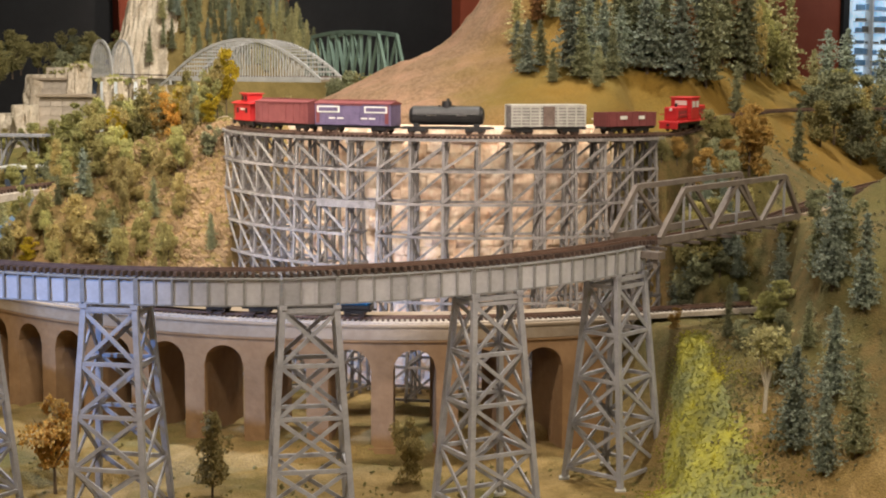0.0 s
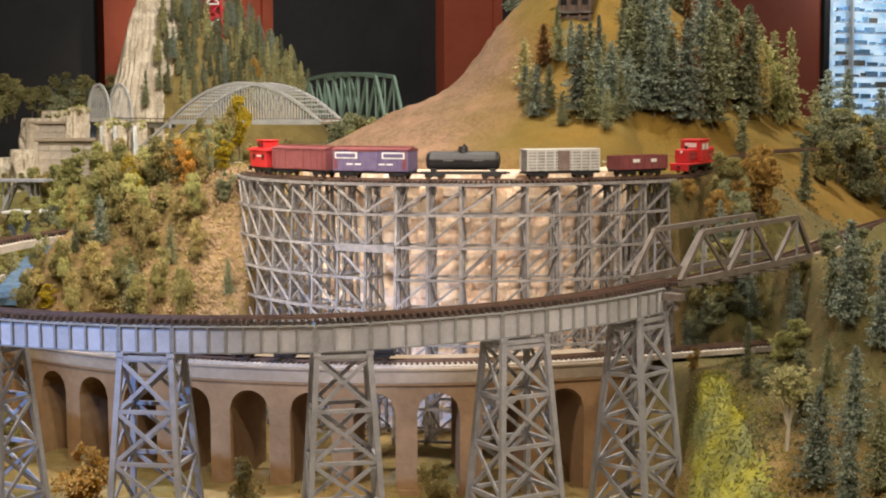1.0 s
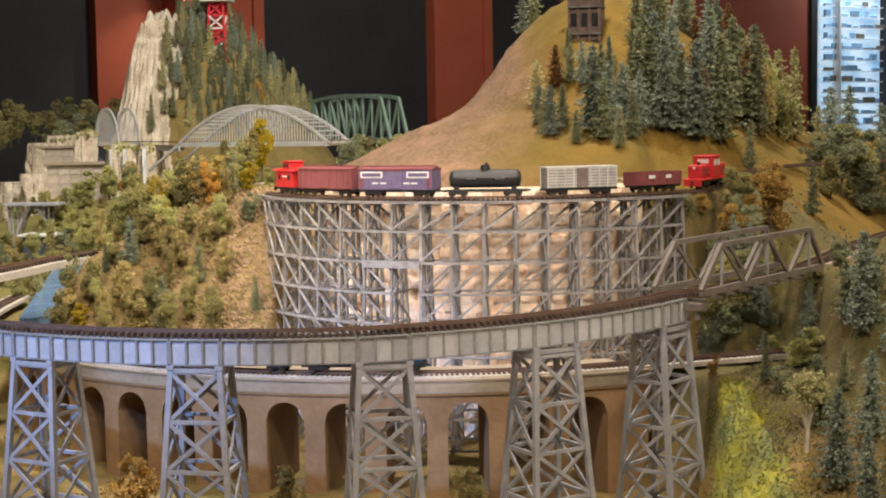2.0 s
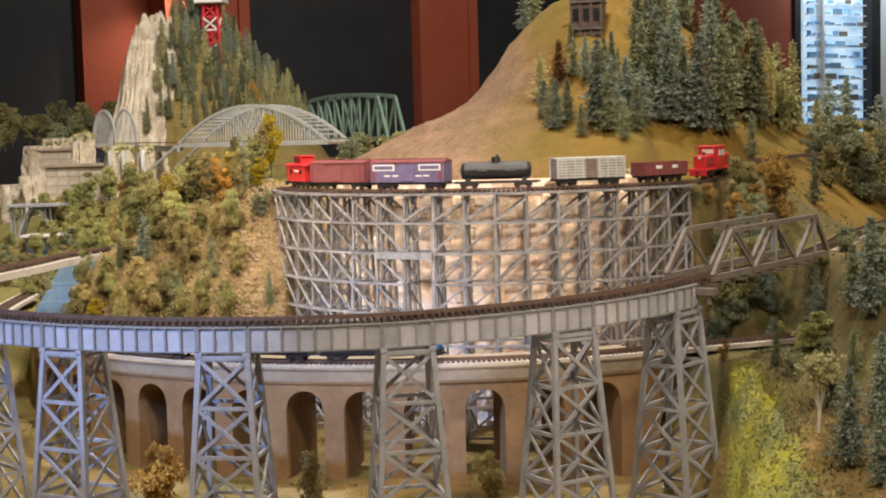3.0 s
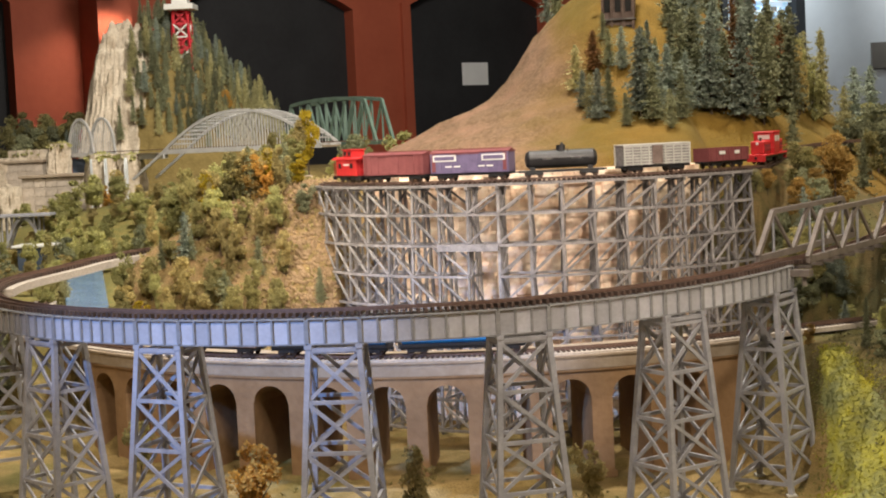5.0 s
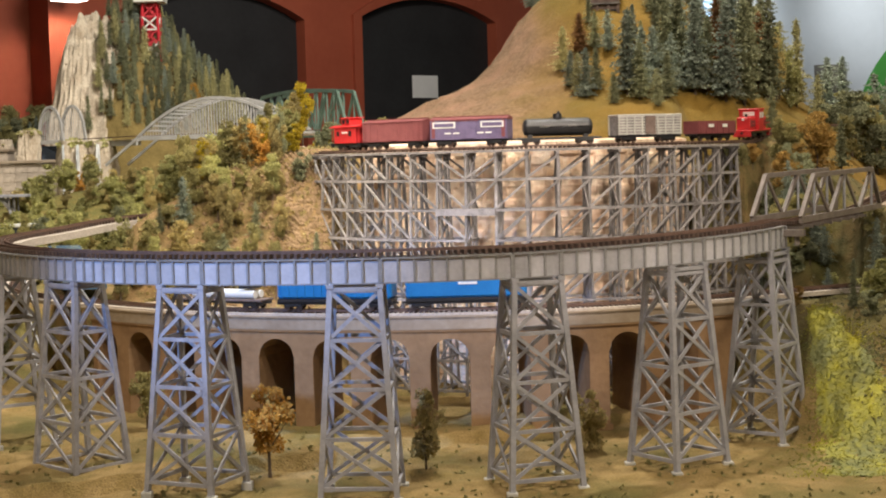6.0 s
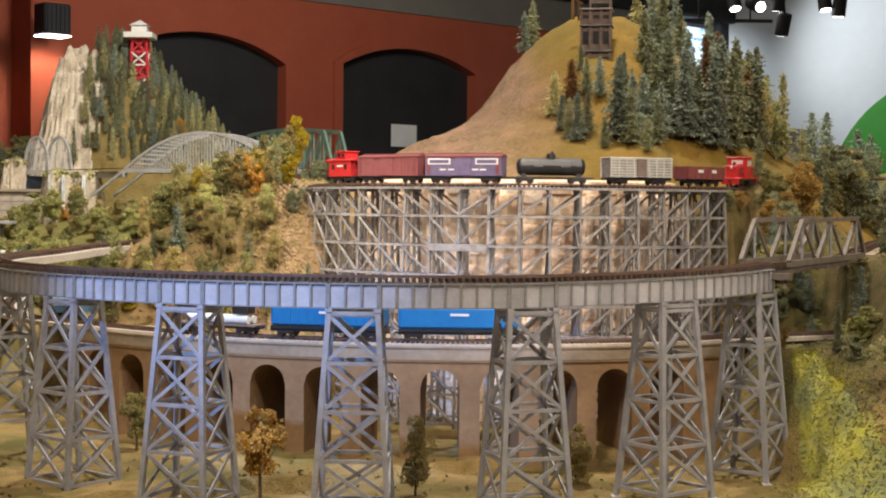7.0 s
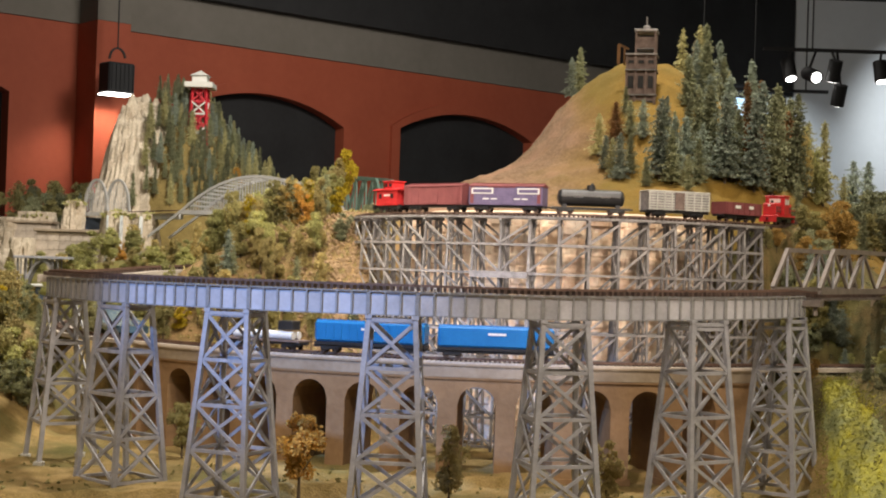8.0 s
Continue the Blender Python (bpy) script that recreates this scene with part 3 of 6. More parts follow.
def build_girders():
    t = thing("girder_viaduct", "curved grey plate-girder railway viaduct on steel towers", "bridge")
    ends = []
    for j in JOINTS[1:]:
        ends += [j, j + SPAN]
    first = None
    for k, (a, b) in enumerate(zip(ends, ends[1:])):
        a, b = a + 0.12, b - 0.12
        n = 3 if b - a < 8 else 8
        for rr in (GR, GR - WIDE):
            s = part("girder_span", arc_band(B(), GC, rr - 0.006, rr + 0.0012, G0, G0 + 0.0016, a, b, n * 2), M["stiff"], t)
            part("flange", arc_band(B(), GC, rr - 0.006, rr + 0.0012, G1 - 0.0016, G1, a, b, n * 2), M["stiff"], s)
            if rr == GR:
                for i in range(n):
                    part("web_plate", arc_band(B(), GC, rr - 0.0035, rr - 0.0015, G0 + 0.0016, G1 - 0.0016, a + (b - a) * i / n, a + (b - a) * (i + 1) / n, 2), M["steel"], s)
            else:
                part("web_plate", arc_band(B(), GC, rr - 0.0035, rr - 0.0015, G0 + 0.0016, G1 - 0.0016, a, b, n * 2), M["steel"], s)
            if rr == GR:
                for i in range(n + 1):
                    ang = a + (b - a) * i / n
                    p = polar(GC, rr, ang, (G0 + G1) / 2)
                    m = Matrix.Translation(p) @ pose(0, 0, 0, 0, 0, ang)
                    if first is None:
                        first = part("stiffener", box(B(), -0.0013, 0.0013, -0.0016, 0.0008, -(G1 - G0) / 2 + 0.0017, (G1 - G0) / 2 - 0.0017), M["stiff"], s)
                        first.matrix_basis = m
                    else:
                        share("stiffener", first, s, m)
    for j in ends:
        for z in (G0 + 0.004, G1 - 0.004):
            part("cross_frame", beam(B(), polar(GC, GR - 0.004, j, z), polar(GC, GR - WIDE, j, z), 0.002), M["tower"], t)
    for o in t.children_recursive:
        if o.name.startswith("stiffener"):
            o.location.z += grade(math.degrees(math.atan2(o.location.x - GC[0], GC[1] - o.location.y)))
        else:
            for v in o.data.vertices:
                v.co.z += grade(math.degrees(math.atan2(v.co.x - GC[0], GC[1] - v.co.y)))
    return t


def build_tower(ang, zg):
    """One four-legged tower under a short span, X-braced on all sides."""
    t = thing("bridge_tower", "grey four-legged steel bridge tower with X bracing on concrete pads", "bridge tower", "towers of the girder viaduct")
    mid = ang + SPAN / 2
    c = polar(GC, GR - WIDE / 2 - 0.004, mid, 0)
    along = (polar(GC, GR, mid + 1) - polar(GC, GR, mid - 1)).normalized()
    out = (polar(GC, 1, mid) - Vector((*GC, 0))).normalized()
    top_z, la, lo, ba, bo = G0 - 0.004 + grade(mid), 0.0305, 0.021, 0.0475, 0.044

    def corner(i, j, z):
        f = (top_z - z) / top_z
        return c + along * i * (la + (ba - la) * f) + out * j * (lo + (bo - lo) * f) + Vector((0, 0, z))

    for i in (-1, 1):
        for j in (-1, 1):
            part("leg", beam(B(), corner(i, j, zg + 0.004), corner(i, j, top_z), 0.0066, 0.0066, along), M["tower"], t)
            p = corner(i, j, zg)
            part("footing", box(B(), p.x - 0.007, p.x + 0.007, p.y - 0.007, p.y + 0.007, zg - 0.012, zg + 0.006, 0.001), M["grey"], t, "pale concrete footing")
            part("bearing", beam(B(), corner(i, j, top_z - 0.001), corner(i, j, top_z + 0.004), 0.009, 0.009, along), M["tower"], t)
    levels = [z for z in (0.262, 0.202, 0.142, 0.082, 0.022) if z > zg + 0.012]
    sides = [((-1, 1), (1, 1)), ((-1, -1), (1, -1)), ((-1, -1), (-1, 1)), ((1, -1), (1, 1))]
    for (p, q), nrm in zip(sides, (out, -out, -along, along)):
        for k, z in enumerate(levels):
            part("strut", beam(B(), corner(*p, z), corner(*q, z), 0.0046, 0.0040, nrm), M["tower"], t)
        for za, zb in zip(levels, levels[1:]):
            for a, b, off in ((p, q, 0.0010), (q, p, -0.0012)):
                part("brace", beam(B(), corner(*a, za) + nrm * off, corner(*b, zb) + nrm * off, 0.0046, 0.0024, nrm), M["tower"], t)
    for j in (-1, 1):
        part("cap_beam", beam(B(), corner(-1, j, top_z - 0.002), corner(1, j, top_z - 0.002), 0.006, 0.005), M["tower"], t)
    return t


build_girders()
for j in JOINTS[1:]:
    p = polar(GC, GR - 0.02, j + 3)
    build_tower(j, max(0.004, ground_z(p.x, p.y) if j < -60 else 0.004))

girder_line = [polar(GC, GR - WIDE / 2 - 0.002, a, G1 + 0.001 + grade(a)) for a in np.linspace(-100, 58, 40)]
left_loop = [(-0.33, 1.10, 0.326), (-0.42, 1.06, 0.322), (-0.52, 1.03, 0.318), (-0.60, 0.95, 0.312), (-0.640, 0.86, 0.306)]
truss_dir = Vector((0.552, 0.834, 0.008)).normalized()
truss_out = Vector((-truss_dir.y, truss_dir.x, 0)).normalized()
P_BL = Vector((0.535, 0.307, 0.318))
truss_track = [P_BL + truss_dir * s + truss_out * 0.036 - Vector((0, 0, 0.010)) for s in (0.06, 0.18, 0.33)]
railway("brown rails and ties along the girder viaduct, truss bridge and hillside",
        left_loop + girder_line + truss_track + [(0.775, 0.735, 0.324), (0.831, 0.851, 0.329), (0.942, 1.088, 0.331), (1.15, 1.50, 0.334)], tie_len=0.034, pitch=0.0085, tie_h=0.0055)
solid("embankment_road", sweep(B(), smooth_line(left_loop + girder_line[:6], 0.012), 0.0, 0.058, -0.013, -0.0006), M["ballast"], "pale embankment carrying the curved track", "embankment", kind="structure")
solid("embankment_right", sweep(B(), smooth_line([(0.752, 0.684, 0.321), (0.775, 0.735, 0.324), (0.831, 0.851, 0.329), (0.942, 1.088, 0.331), (1.15, 1.50, 0.334)], 0.012), 0.0, 0.062, -0.03, -0.0006), M["cornice"], "pale ballast shoulder under the hillside track", "embankment", kind="structure")


# ---- pony truss bridge ----
def build_truss():
    t = thing("truss_bridge", "brown-grey through truss railway bridge", "bridge")
    L, H = 0.390, 0.062
    for side in (0.0, 0.073):
        f = part("side_truss", beam(B(), P_BL + truss_out * side, P_BL + truss_out * side + truss_dir * L, 0.006, 0.009), M["truss"], t)

        def at(s, h):
            return P_BL + truss_out * side + truss_dir * s + Vector((0, 0, h))

        xs = [0.058 + k * (L - 0.106) / 2 for k in range(3)]
        part("top_chord", beam(B(), at(xs[0], H), at(xs[-1], H), 0.006, 0.007), M["truss"], f)
        part("end_post", beam(B(), at(0.0, 0.003), at(xs[0], H), 0.006, 0.007), M["truss"], f)
        part("end_post", beam(B(), at(L, 0.003), at(xs[-1], H), 0.006, 0.007), M["truss"], f)
        lows = [(xs[k] + xs[k + 1]) / 2 for k in range(2)]
        for k, s in enumerate(lows):
            part("diagonal", beam(B(), at(xs[k], H), at(s, 0), 0.0035, 0.005), M["truss"], f)
            part("diagonal", beam(B(), at(s, 0), at(xs[k + 1], H), 0.0055, 0.0065), M["truss"], f)
        for s in xs:
            part("hanger", beam(B(), at(s, 0), at(s, H), 0.003, 0.005), M["tower"], f)
    for k in range(9):
        s = L * (k + 0.5) / 9
        part("floor_beam", beam(B(), P_BL + truss_dir * s + truss_out * 0.003 + Vector((0, 0, -0.0125)), P_BL + truss_dir * s + truss_out * 0.070 + Vector((0, 0, -0.0125)), 0.003, 0.004), M["truss"], t)
    pier = part("end_pier", beam(B(), P_BL + truss_out * -0.004 + Vector((0, 0, -0.0185)), P_BL + truss_out * 0.077 + Vector((0, 0, -0.0185)), 0.016, 0.009), M["truss"], t)
    for s in (0.006, 0.036, 0.066):
        part("pier_post", beam(B(), P_BL + truss_out * s + Vector((0, 0, -0.036)), P_BL + truss_out * s + Vector((0, 0, -0.022)), 0.006), M["truss"], t)


build_truss()

# ---- concrete viaduct ----
ARCH, OPEN = [-3.3 + 6.05 * k for k in range(-7, 5)], 4.0
V_TOP, V_CORNICE, V_SPRING = 0.187, 0.167, 0.124


def build_viaduct():
    t = thing("concrete_viaduct", "tan concrete arched railway viaduct with a grey cornice", "bridge")
    r0, r1 = VR - 0.125, VR
    a0, a1 = ARCH[0] - 3.02, ARCH[-1] + 6.5
    cols = [(a0, 0.0)]
    for c in ARCH:
        cols.append((c - OPEN / 2, -0.02))
        half = radians(OPEN / 2) * VR
        for k in range(17):
            u = -1 + 2 * k / 16
            cols.append((c + u * OPEN / 2, V_SPRING + half * math.sqrt(max(0, 1 - u * u)) * 0.98))
        cols.append((c + OPEN / 2, -0.02))
    cols.append((a1, -0.02))
    bm = B()
    rows = [[bm.verts.new(polar(VC, r, a, z)) for r, z in ((r1, zl), (r1, V_CORNICE), (r0, V_CORNICE), (r0, zl))] for a, zl in cols]
    for p, q in zip(rows, rows[1:]):
        for i in range(4):
            bm.faces.new((p[i], q[i], q[(i + 1) % 4], p[(i + 1) % 4]))
    bmesh.ops.recalc_face_normals(bm, faces=bm.faces[:])
    part("arcade", bm, M["concrete"], t)
    part("cornice", arc_band(B(), VC, r0 - 0.004, r1 + 0.003, V_CORNICE + 0.0005, V_TOP - 0.002, a0, a1, 60), M["cornice"], t, "grey concrete cornice band")
    part("coping", arc_band(B(), VC, r1 - 0.006, r1 + 0.005, V_TOP - 0.002, V_TOP + 0.001, a0, a1, 60), M["cornice"], t)
    part("string_course", arc_band(B(), VC, r1 - 0.002, r1 + 0.0025, V_CORNICE - 0.003, V_CORNICE - 0.0002, a0, a1, 60), M["concrete"], t)
    # dark sheet added to stand in for shade deep in the left arches
    part("arch_backing", arc_band(B(), VC, VR - 0.124, VR - 0.119, -0.01, V_CORNICE - 0.004, a0 + 0.5, -20.5, 30), M["bark"], t, "dark brown sheet added for the shade inside the arches")
    for c in ARCH[:-1]:
        m = c + 6.05 / 2
        part("plinth", arc_band(B(), VC, r0 - 0.003, r1 + 0.003, -0.01, 0.016, m - 1.25, m + 1.25, 3), M["concrete"], t)


build_viaduct()
low_line = [polar(VC, VR - 0.027, a, V_TOP + 0.003) for a in np.linspace(-46, 28, 20)]
e = low_line[-1]
low_line = [(-0.86, 1.45, 0.19), (-0.80, 1.10, 0.19), (-0.70, 0.85, 0.19)] + low_line + [e + Vector((0.09, 0.044, 0)), e + Vector((0.20, 0.096, 0)), e + Vector((0.33, 0.155, 0))]
railway("brown rails on pale ballast across the concrete viaduct", low_line, bed=0.050, bed_h=0.006)


# ---- timber trestle ----
BENT0, BENT_STEP, BENTS = -73.4, 6.6, 19
LEVELS = [0.380, 0.330, 0.280, 0.230, 0.180, 0.130, 0.080, 0.030]
T_TOP = 0.421
TIN = TR - 0.052


def build_trestle():
    t = thing("timber_trestle", "tall curved weathered timber railway trestle", "bridge")

    def leg(s, z):
        """Place across a bent: s from -1 (inner) to 1 (outer)."""
        f = (T_TOP - z)
        return s * (0.019 + (0.055 * f if abs(s) > 0.9 else 0.02 * f))

    def P(ang, s, z, tang=0.0):
        p = polar(TC, TR - 0.024 + leg(s, z), ang, z)
        return p

    for k in range(BENTS):
        a = BENT0 + BENT_STEP * k
        wid = 8
        low = 0.0
        pin = polar(TC, TR - 0.024, a)
        g = ground_z(pin.x, pin.y)
        low = max(low, min(g - 0.01, 0.40))
        bent = part("bent_cap", beam(B(), polar(TC, TR + 0.002, a, T_TOP + 0.0022), polar(TC, TIN, a, T_TOP + 0.0022), 0.0046), M["timber"], t)
        for s in (-1, -0.45, 0.45, 1):
            part("post", beam(B(), P(a, s, low), P(a, s, T_TOP), 0.0042, 0.0042), M["timber"], bent)
        lv = [T_TOP] + [z for z in LEVELS if z > low]
        side = Vector((math.cos(radians(a)), math.sin(radians(a)), 0))
        for z in lv[1:]:
            part("sash", beam(B(), P(a, -1.12, z) + side * 0.003, P(a, 1.08, z) + side * 0.003, 0.0022, 0.0036), M["timber"], bent)
        for i, (za, zb) in enumerate(zip(lv, lv[1:])):
            s = 1 if i % 2 else -1
            part("sway_brace", beam(B(), P(a, -s, za) - side * 0.003, P(a, s, zb) - side * 0.003, 0.0020, 0.0032), M["timber"], bent)
            part("sway_brace", beam(B(), P(a, s, za) + side * 0.0045, P(a, -s, zb) + side * 0.0045, 0.0018, 0.0030), M["timber"], bent)
    # long members on the outer and inner faces
    for k in range(BENTS - 1):
        a, b = BENT0 + BENT_STEP * k, BENT0 + BENT_STEP * (k + 1)
        pin = polar(TC, TR - 0.024, (a + b) / 2)
        g = ground_z(pin.x, pin.y)
        gap = k == 8
        for s in (1.13, -1.13):
            for z in LEVELS:
                if z < g or (gap and z < 0.325):
                    continue
                part("girt", beam(B(), P(a, s, z), P(b, s, z), 0.0030, 0.0040), M["timber"], t)
            lv = [T_TOP] + LEVELS
            for i, (za, zb) in enumerate(zip(lv, lv[1:])):
                if zb < g or (gap and zb < 0.325):
                    continue
                up = k < 8
                pa, pb = (a, b) if up else (b, a)
                if s > 0 or i % 2 == 0:
                    part("diagonal", beam(B(), P(pa, s, za - 0.003), P(pb, s, zb + 0.003), 0.0024, 0.0036), M["timber"], t)
    for r in (TR + 0.0, TR - 0.016, TR - 0.032, TR - 0.048):
        part("stringer", arc_band(B(), TC, r - 0.0022, r + 0.0022, T_TOP + 0.0046, DECK - 0.0005, BENT0 - 2, BENT0 + BENT_STEP * (BENTS - 1) + 2, 60), M["timber"], t)
    a, b = BENT0 + BENT_STEP * 7, BENT0 + BENT_STEP * 9
    part("road_header", arc_band(B(), TC, TR - 0.006, TR + 0.009, 0.3215, 0.333, a, b, 8), M["timber"], t, "heavy timber header over the road gap")
    return t


build_trestle()
up_line = [polar(TC, TR - 0.024, a, DECK) for a in np.linspace(-74, 56, 30)]
railway("brown rails and ties over the timber trestle and round the hill",
        [(0.30, 2.05, DECK + 0.01), (0.02, 1.75, DECK + 0.01), (-0.16, 1.40, DECK + 0.006), (-0.21, 1.18, DECK + 0.002)] + up_line + [(0.642, 0.985, 0.445), (0.69, 1.09, 0.452), (0.76, 1.19, 0.457), (0.86, 1.28, 0.459), (1.02, 1.34, 0.460)], tie_len=0.036, pitch=0.008)


# ---- trees ----
def clump(co, fc, p, r, rng):
    """A small spiky leaf tuft: leaflets that stand out from one point."""
    for _ in range(5):
        k = len(co)
        d = Vector((rng.gauss(0, 1), rng.gauss(0, 1), rng.gauss(0.15, 0.9))).normalized()
        s = d.cross(Vector((rng.gauss(0, 1), rng.gauss(0, 1), rng.gauss(0, 1)))).normalized()
        c = Vector(p)
        w, l = r * rng.uniform(0.45, 0.8), r * rng.uniform(1.1, 2.0)
        for q in (c - d * r * 0.3, c + d * l * 0.45 - s * w, c + d * l, c + d * l * 0.45 + s * w):
            co.append(tuple(q))
        fc.append((k, k + 1, k + 2, k + 3))


def mesh_of(name, co, fc, material):
    me = bpy.data.meshes.new(name)
    me.from_pydata(co, [], fc)
    me.materials.append(material)
    return me


def conifer_mesh(seed, slim):
    """Needles of a conifer one metre high: drooping whorls with gaps."""
    rng = random.Random(seed)
    co, fc = [], []
    z = 0.10
    while z < 0.97:
        reach = slim * 0.92 * (1 - z) ** 0.50 * rng.choice((0.55, 0.8, 1.0, 1.15, 1.4)) * rng.uniform(0.85, 1.15) + 0.012
        n = max(4, int(6 + 9 * (1 - z)))
        ph = rng.uniform(0, 6.3)
        for k in range(n):
            if rng.random() < 0.18:
                continue
            a = ph + 6.283 * k / n + rng.uniform(-0.25, 0.25)
            rr = reach * rng.uniform(0.55, 1.25)
            for f in (0.25, 0.5, 0.75, 1.0):
                clump(co, fc, (math.cos(a) * rr * f, math.sin(a) * rr * f, z - 0.10 * rr / slim * f * slim * 1.6 + rng.uniform(-0.014, 0.014)), 0.0185 * (1.3 - 0.45 * f) * (1.15 - 0.45 * z), rng)
        z += rng.uniform(0.026, 0.046)
    clump(co, fc, (0, 0, 0.985), 0.015, rng)
    return co, fc


def leafy_mesh(seed, wide, low):
    """Leaves of a broad tree or bush one metre high: several lobes of clumps, with gaps between."""
    rng = random.Random(seed)
    co, fc = [], []
    lobes = []
    for k in range(24):
        z = rng.uniform(low + 0.10, 0.88)
        w = wide * math.sin(math.pi * min(1, max(0.1, (z - low + 0.15) / (1.18 - low)))) ** 0.7
        a, q = rng.uniform(0, 6.28), w * rng.uniform(0.1, 0.75)
        lobes.append((math.cos(a) * q, math.sin(a) * q, z, rng.uniform(0.065, 0.145)))
    for x, y, z, r in lobes:
        for _ in range(58):
            d = Vector((rng.gauss(0, 1), rng.gauss(0, 1), rng.gauss(0, 1))).normalized() * r * rng.uniform(0.55, 1.05)
            clump(co, fc, (x + d.x, y + d.y, z + d.z * 0.85), rng.uniform(0.013, 0.027), rng)
    return co, fc


def trunk_bm(h, r, limbs, seed):
    rng = random.Random(seed)
    bm = B()
    rod(bm, (0, 0, -0.03), (0, 0, h), r, r * 0.35, 6)
    for k in range(limbs):
        z, a = h * rng.uniform(0.35, 0.9), rng.uniform(0, 6.28)
        rod(bm, (0, 0, z), (math.cos(a) * 0.2, math.sin(a) * 0.2, z + rng.uniform(0.12, 0.3)), r * 0.45, r * 0.12, 5)
    return bm


TREES = {}


def tree_kind(key, name, label, category, crown, material, trunk_h, trunk_r, limbs, bark="bark"):
    t = thing(name, label, category, "trees and shrubs of the layout")
    me = mesh_of("crown", *crown, M[material])
    o = new("crown", me)
    o.parent = t
    part("trunk", trunk_bm(trunk_h, trunk_r, limbs, len(TREES)), M[bark], t)
    TREES[key] = [t, False]


for i in range(4):
    slim = (0.140, 0.185, 0.165, 0.215)[i]
    cm = conifer_mesh(11 + i, slim)
    tree_kind(f"dark{i}", "conifer_tree", "dark green model conifer on the grassy hill", "tree", cm, "conifer", 0.93, 0.016, 0)
    tree_kind(f"blue{i}", "spruce_tree", "grey-blue model spruce with drooping whorls", "tree", cm, "conifer_blue", 0.93, 0.016, 0)
    tree_kind(f"olv{i}", "conifer_tree", "pale yellow-green model conifer, its colour lightened as if strongly lit", "tree", cm, "sunlit", 0.93, 0.016, 0)
    tree_kind(f"rust{i}", "conifer_tree", "rust-brown dying model conifer", "tree", cm, "rust", 0.93, 0.016, 0)
for i in range(3):
    lm = leafy_mesh(31 + i, (0.30, 0.40, 0.34)[i], (0.10, 0.02, 0.18)[i])
    for key, mat, lab in (("olive", "olive", "olive-green model tree with uneven crown"), ("pale", "light_green", "pale green feathery model tree"), ("yel", "yellow", "bright yellow autumn model tree"), ("org", "orange", "orange-brown autumn model tree"), ("drk", "conifer", "dark green rounded model tree"), ("mix", "straw", "straw-olive feathery model tree"), ("brn", "brown", "brown-olive rounded autumn model tree")):
        tree_kind(f"{key}{i}", "broadleaf_tree", lab, "tree", lm, mat, 0.55, 0.022, 4)


def plant(key, x, y, h, z=None, turn=None, wide=1.0):
    t, used = TREES[key]
    z = ground_z(x, y) if z is None else z
    m = Matrix.Translation((x, y, z - 0.002)) @ pose(0, 0, 0, 0, 0, random.uniform(0, 360) if turn is None else turn)
    if not used:
        TREES[key][1] = True
        o = t
        o.matrix_basis = m
    else:
        o = copy_thing(t, m)
    o.scale = (h * wide, h * wide, h)
    return o


R = random.Random(5)


def plant_all(rows):
    for key, x, y, h, *w in rows:
        plant(key, x, y, h, wide=w[0] if w else 1.0)


# hill: single trees on the front, a thicker wood behind them
plant_all([("olv1", 0.293, 1.254, 0.095, 1.3), ("blue2", 0.300, 1.17, 0.075, 1.3), ("blue1", 0.323, 1.103, 0.100, 1.3), ("rust2", 0.331, 1.277, 0.085, 1.5), ("dark1", 0.356, 1.323, 0.060, 1.1), ("dark2", 0.370, 1.051, 0.062, 1.2), ("blue3", 0.384, 1.233, 0.090, 1.0), ("blue0", 0.402, 1.085, 0.170, 1.25), ("dark0", 0.421, 1.058, 0.115, 1.3), ("dark3", 0.449, 1.018, 0.076, 0.9), ("blue2", 0.459, 1.130, 0.120, 1.1), ("olv2", 0.452, 1.060, 0.060, 1.2), ("dark1", 0.482, 1.241, 0.100, 1.1), ("blue0", 0.437, 1.250, 0.080, 1.2), ("olv0", 0.446, 1.200, 0.085, 1.0)])
plant_all([("olv2", 0.310, 1.130, 0.085, 1.2), ("dark2", 0.345, 1.120, 0.085, 1.2), ("blue0", 0.432, 1.100, 0.130, 1.2), ("dark0", 0.475, 1.060, 0.095, 1.2), ("blue3", 0.490, 1.100, 0.120, 1.0), ("dark1", 0.420, 1.200, 0.100, 1.2), ("dark3", 0.360, 1.260, 0.080, 1.1)])
plant_all([("dark0", 0.511, 1.153, 0.180, 1.2), ("blue0", 0.537, 1.107, 0.185, 1.15), ("dark2", 0.494, 1.190, 0.150, 1.1), ("blue2", 0.555, 1.170, 0.200, 1.0), ("dark1", 0.567, 1.126, 0.150, 1.0), ("blue0", 0.597, 1.103, 0.195, 1.1), ("rust1", 0.615, 1.150, 0.125, 1.0), ("rust0", 0.603, 1.23, 0.17, 0.9), ("dark2", 0.645, 1.160, 0.215, 1.1), ("blue1", 0.630, 1.20, 0.20, 1.0), ("dark0", 0.684, 1.300, 0.215, 1.1), ("dark3", 0.702, 1.165, 0.100, 0.75), ("dark0", 0.735, 1.400, 0.200, 1.1), ("rust3", 0.715, 1.330, 0.175, 0.9), ("dark2", 0.705, 1.380, 0.190, 1.2), ("rust2", 0.575, 1.21, 0.12, 1.0), ("blue2", 0.525, 1.24, 0.15, 1.1)])
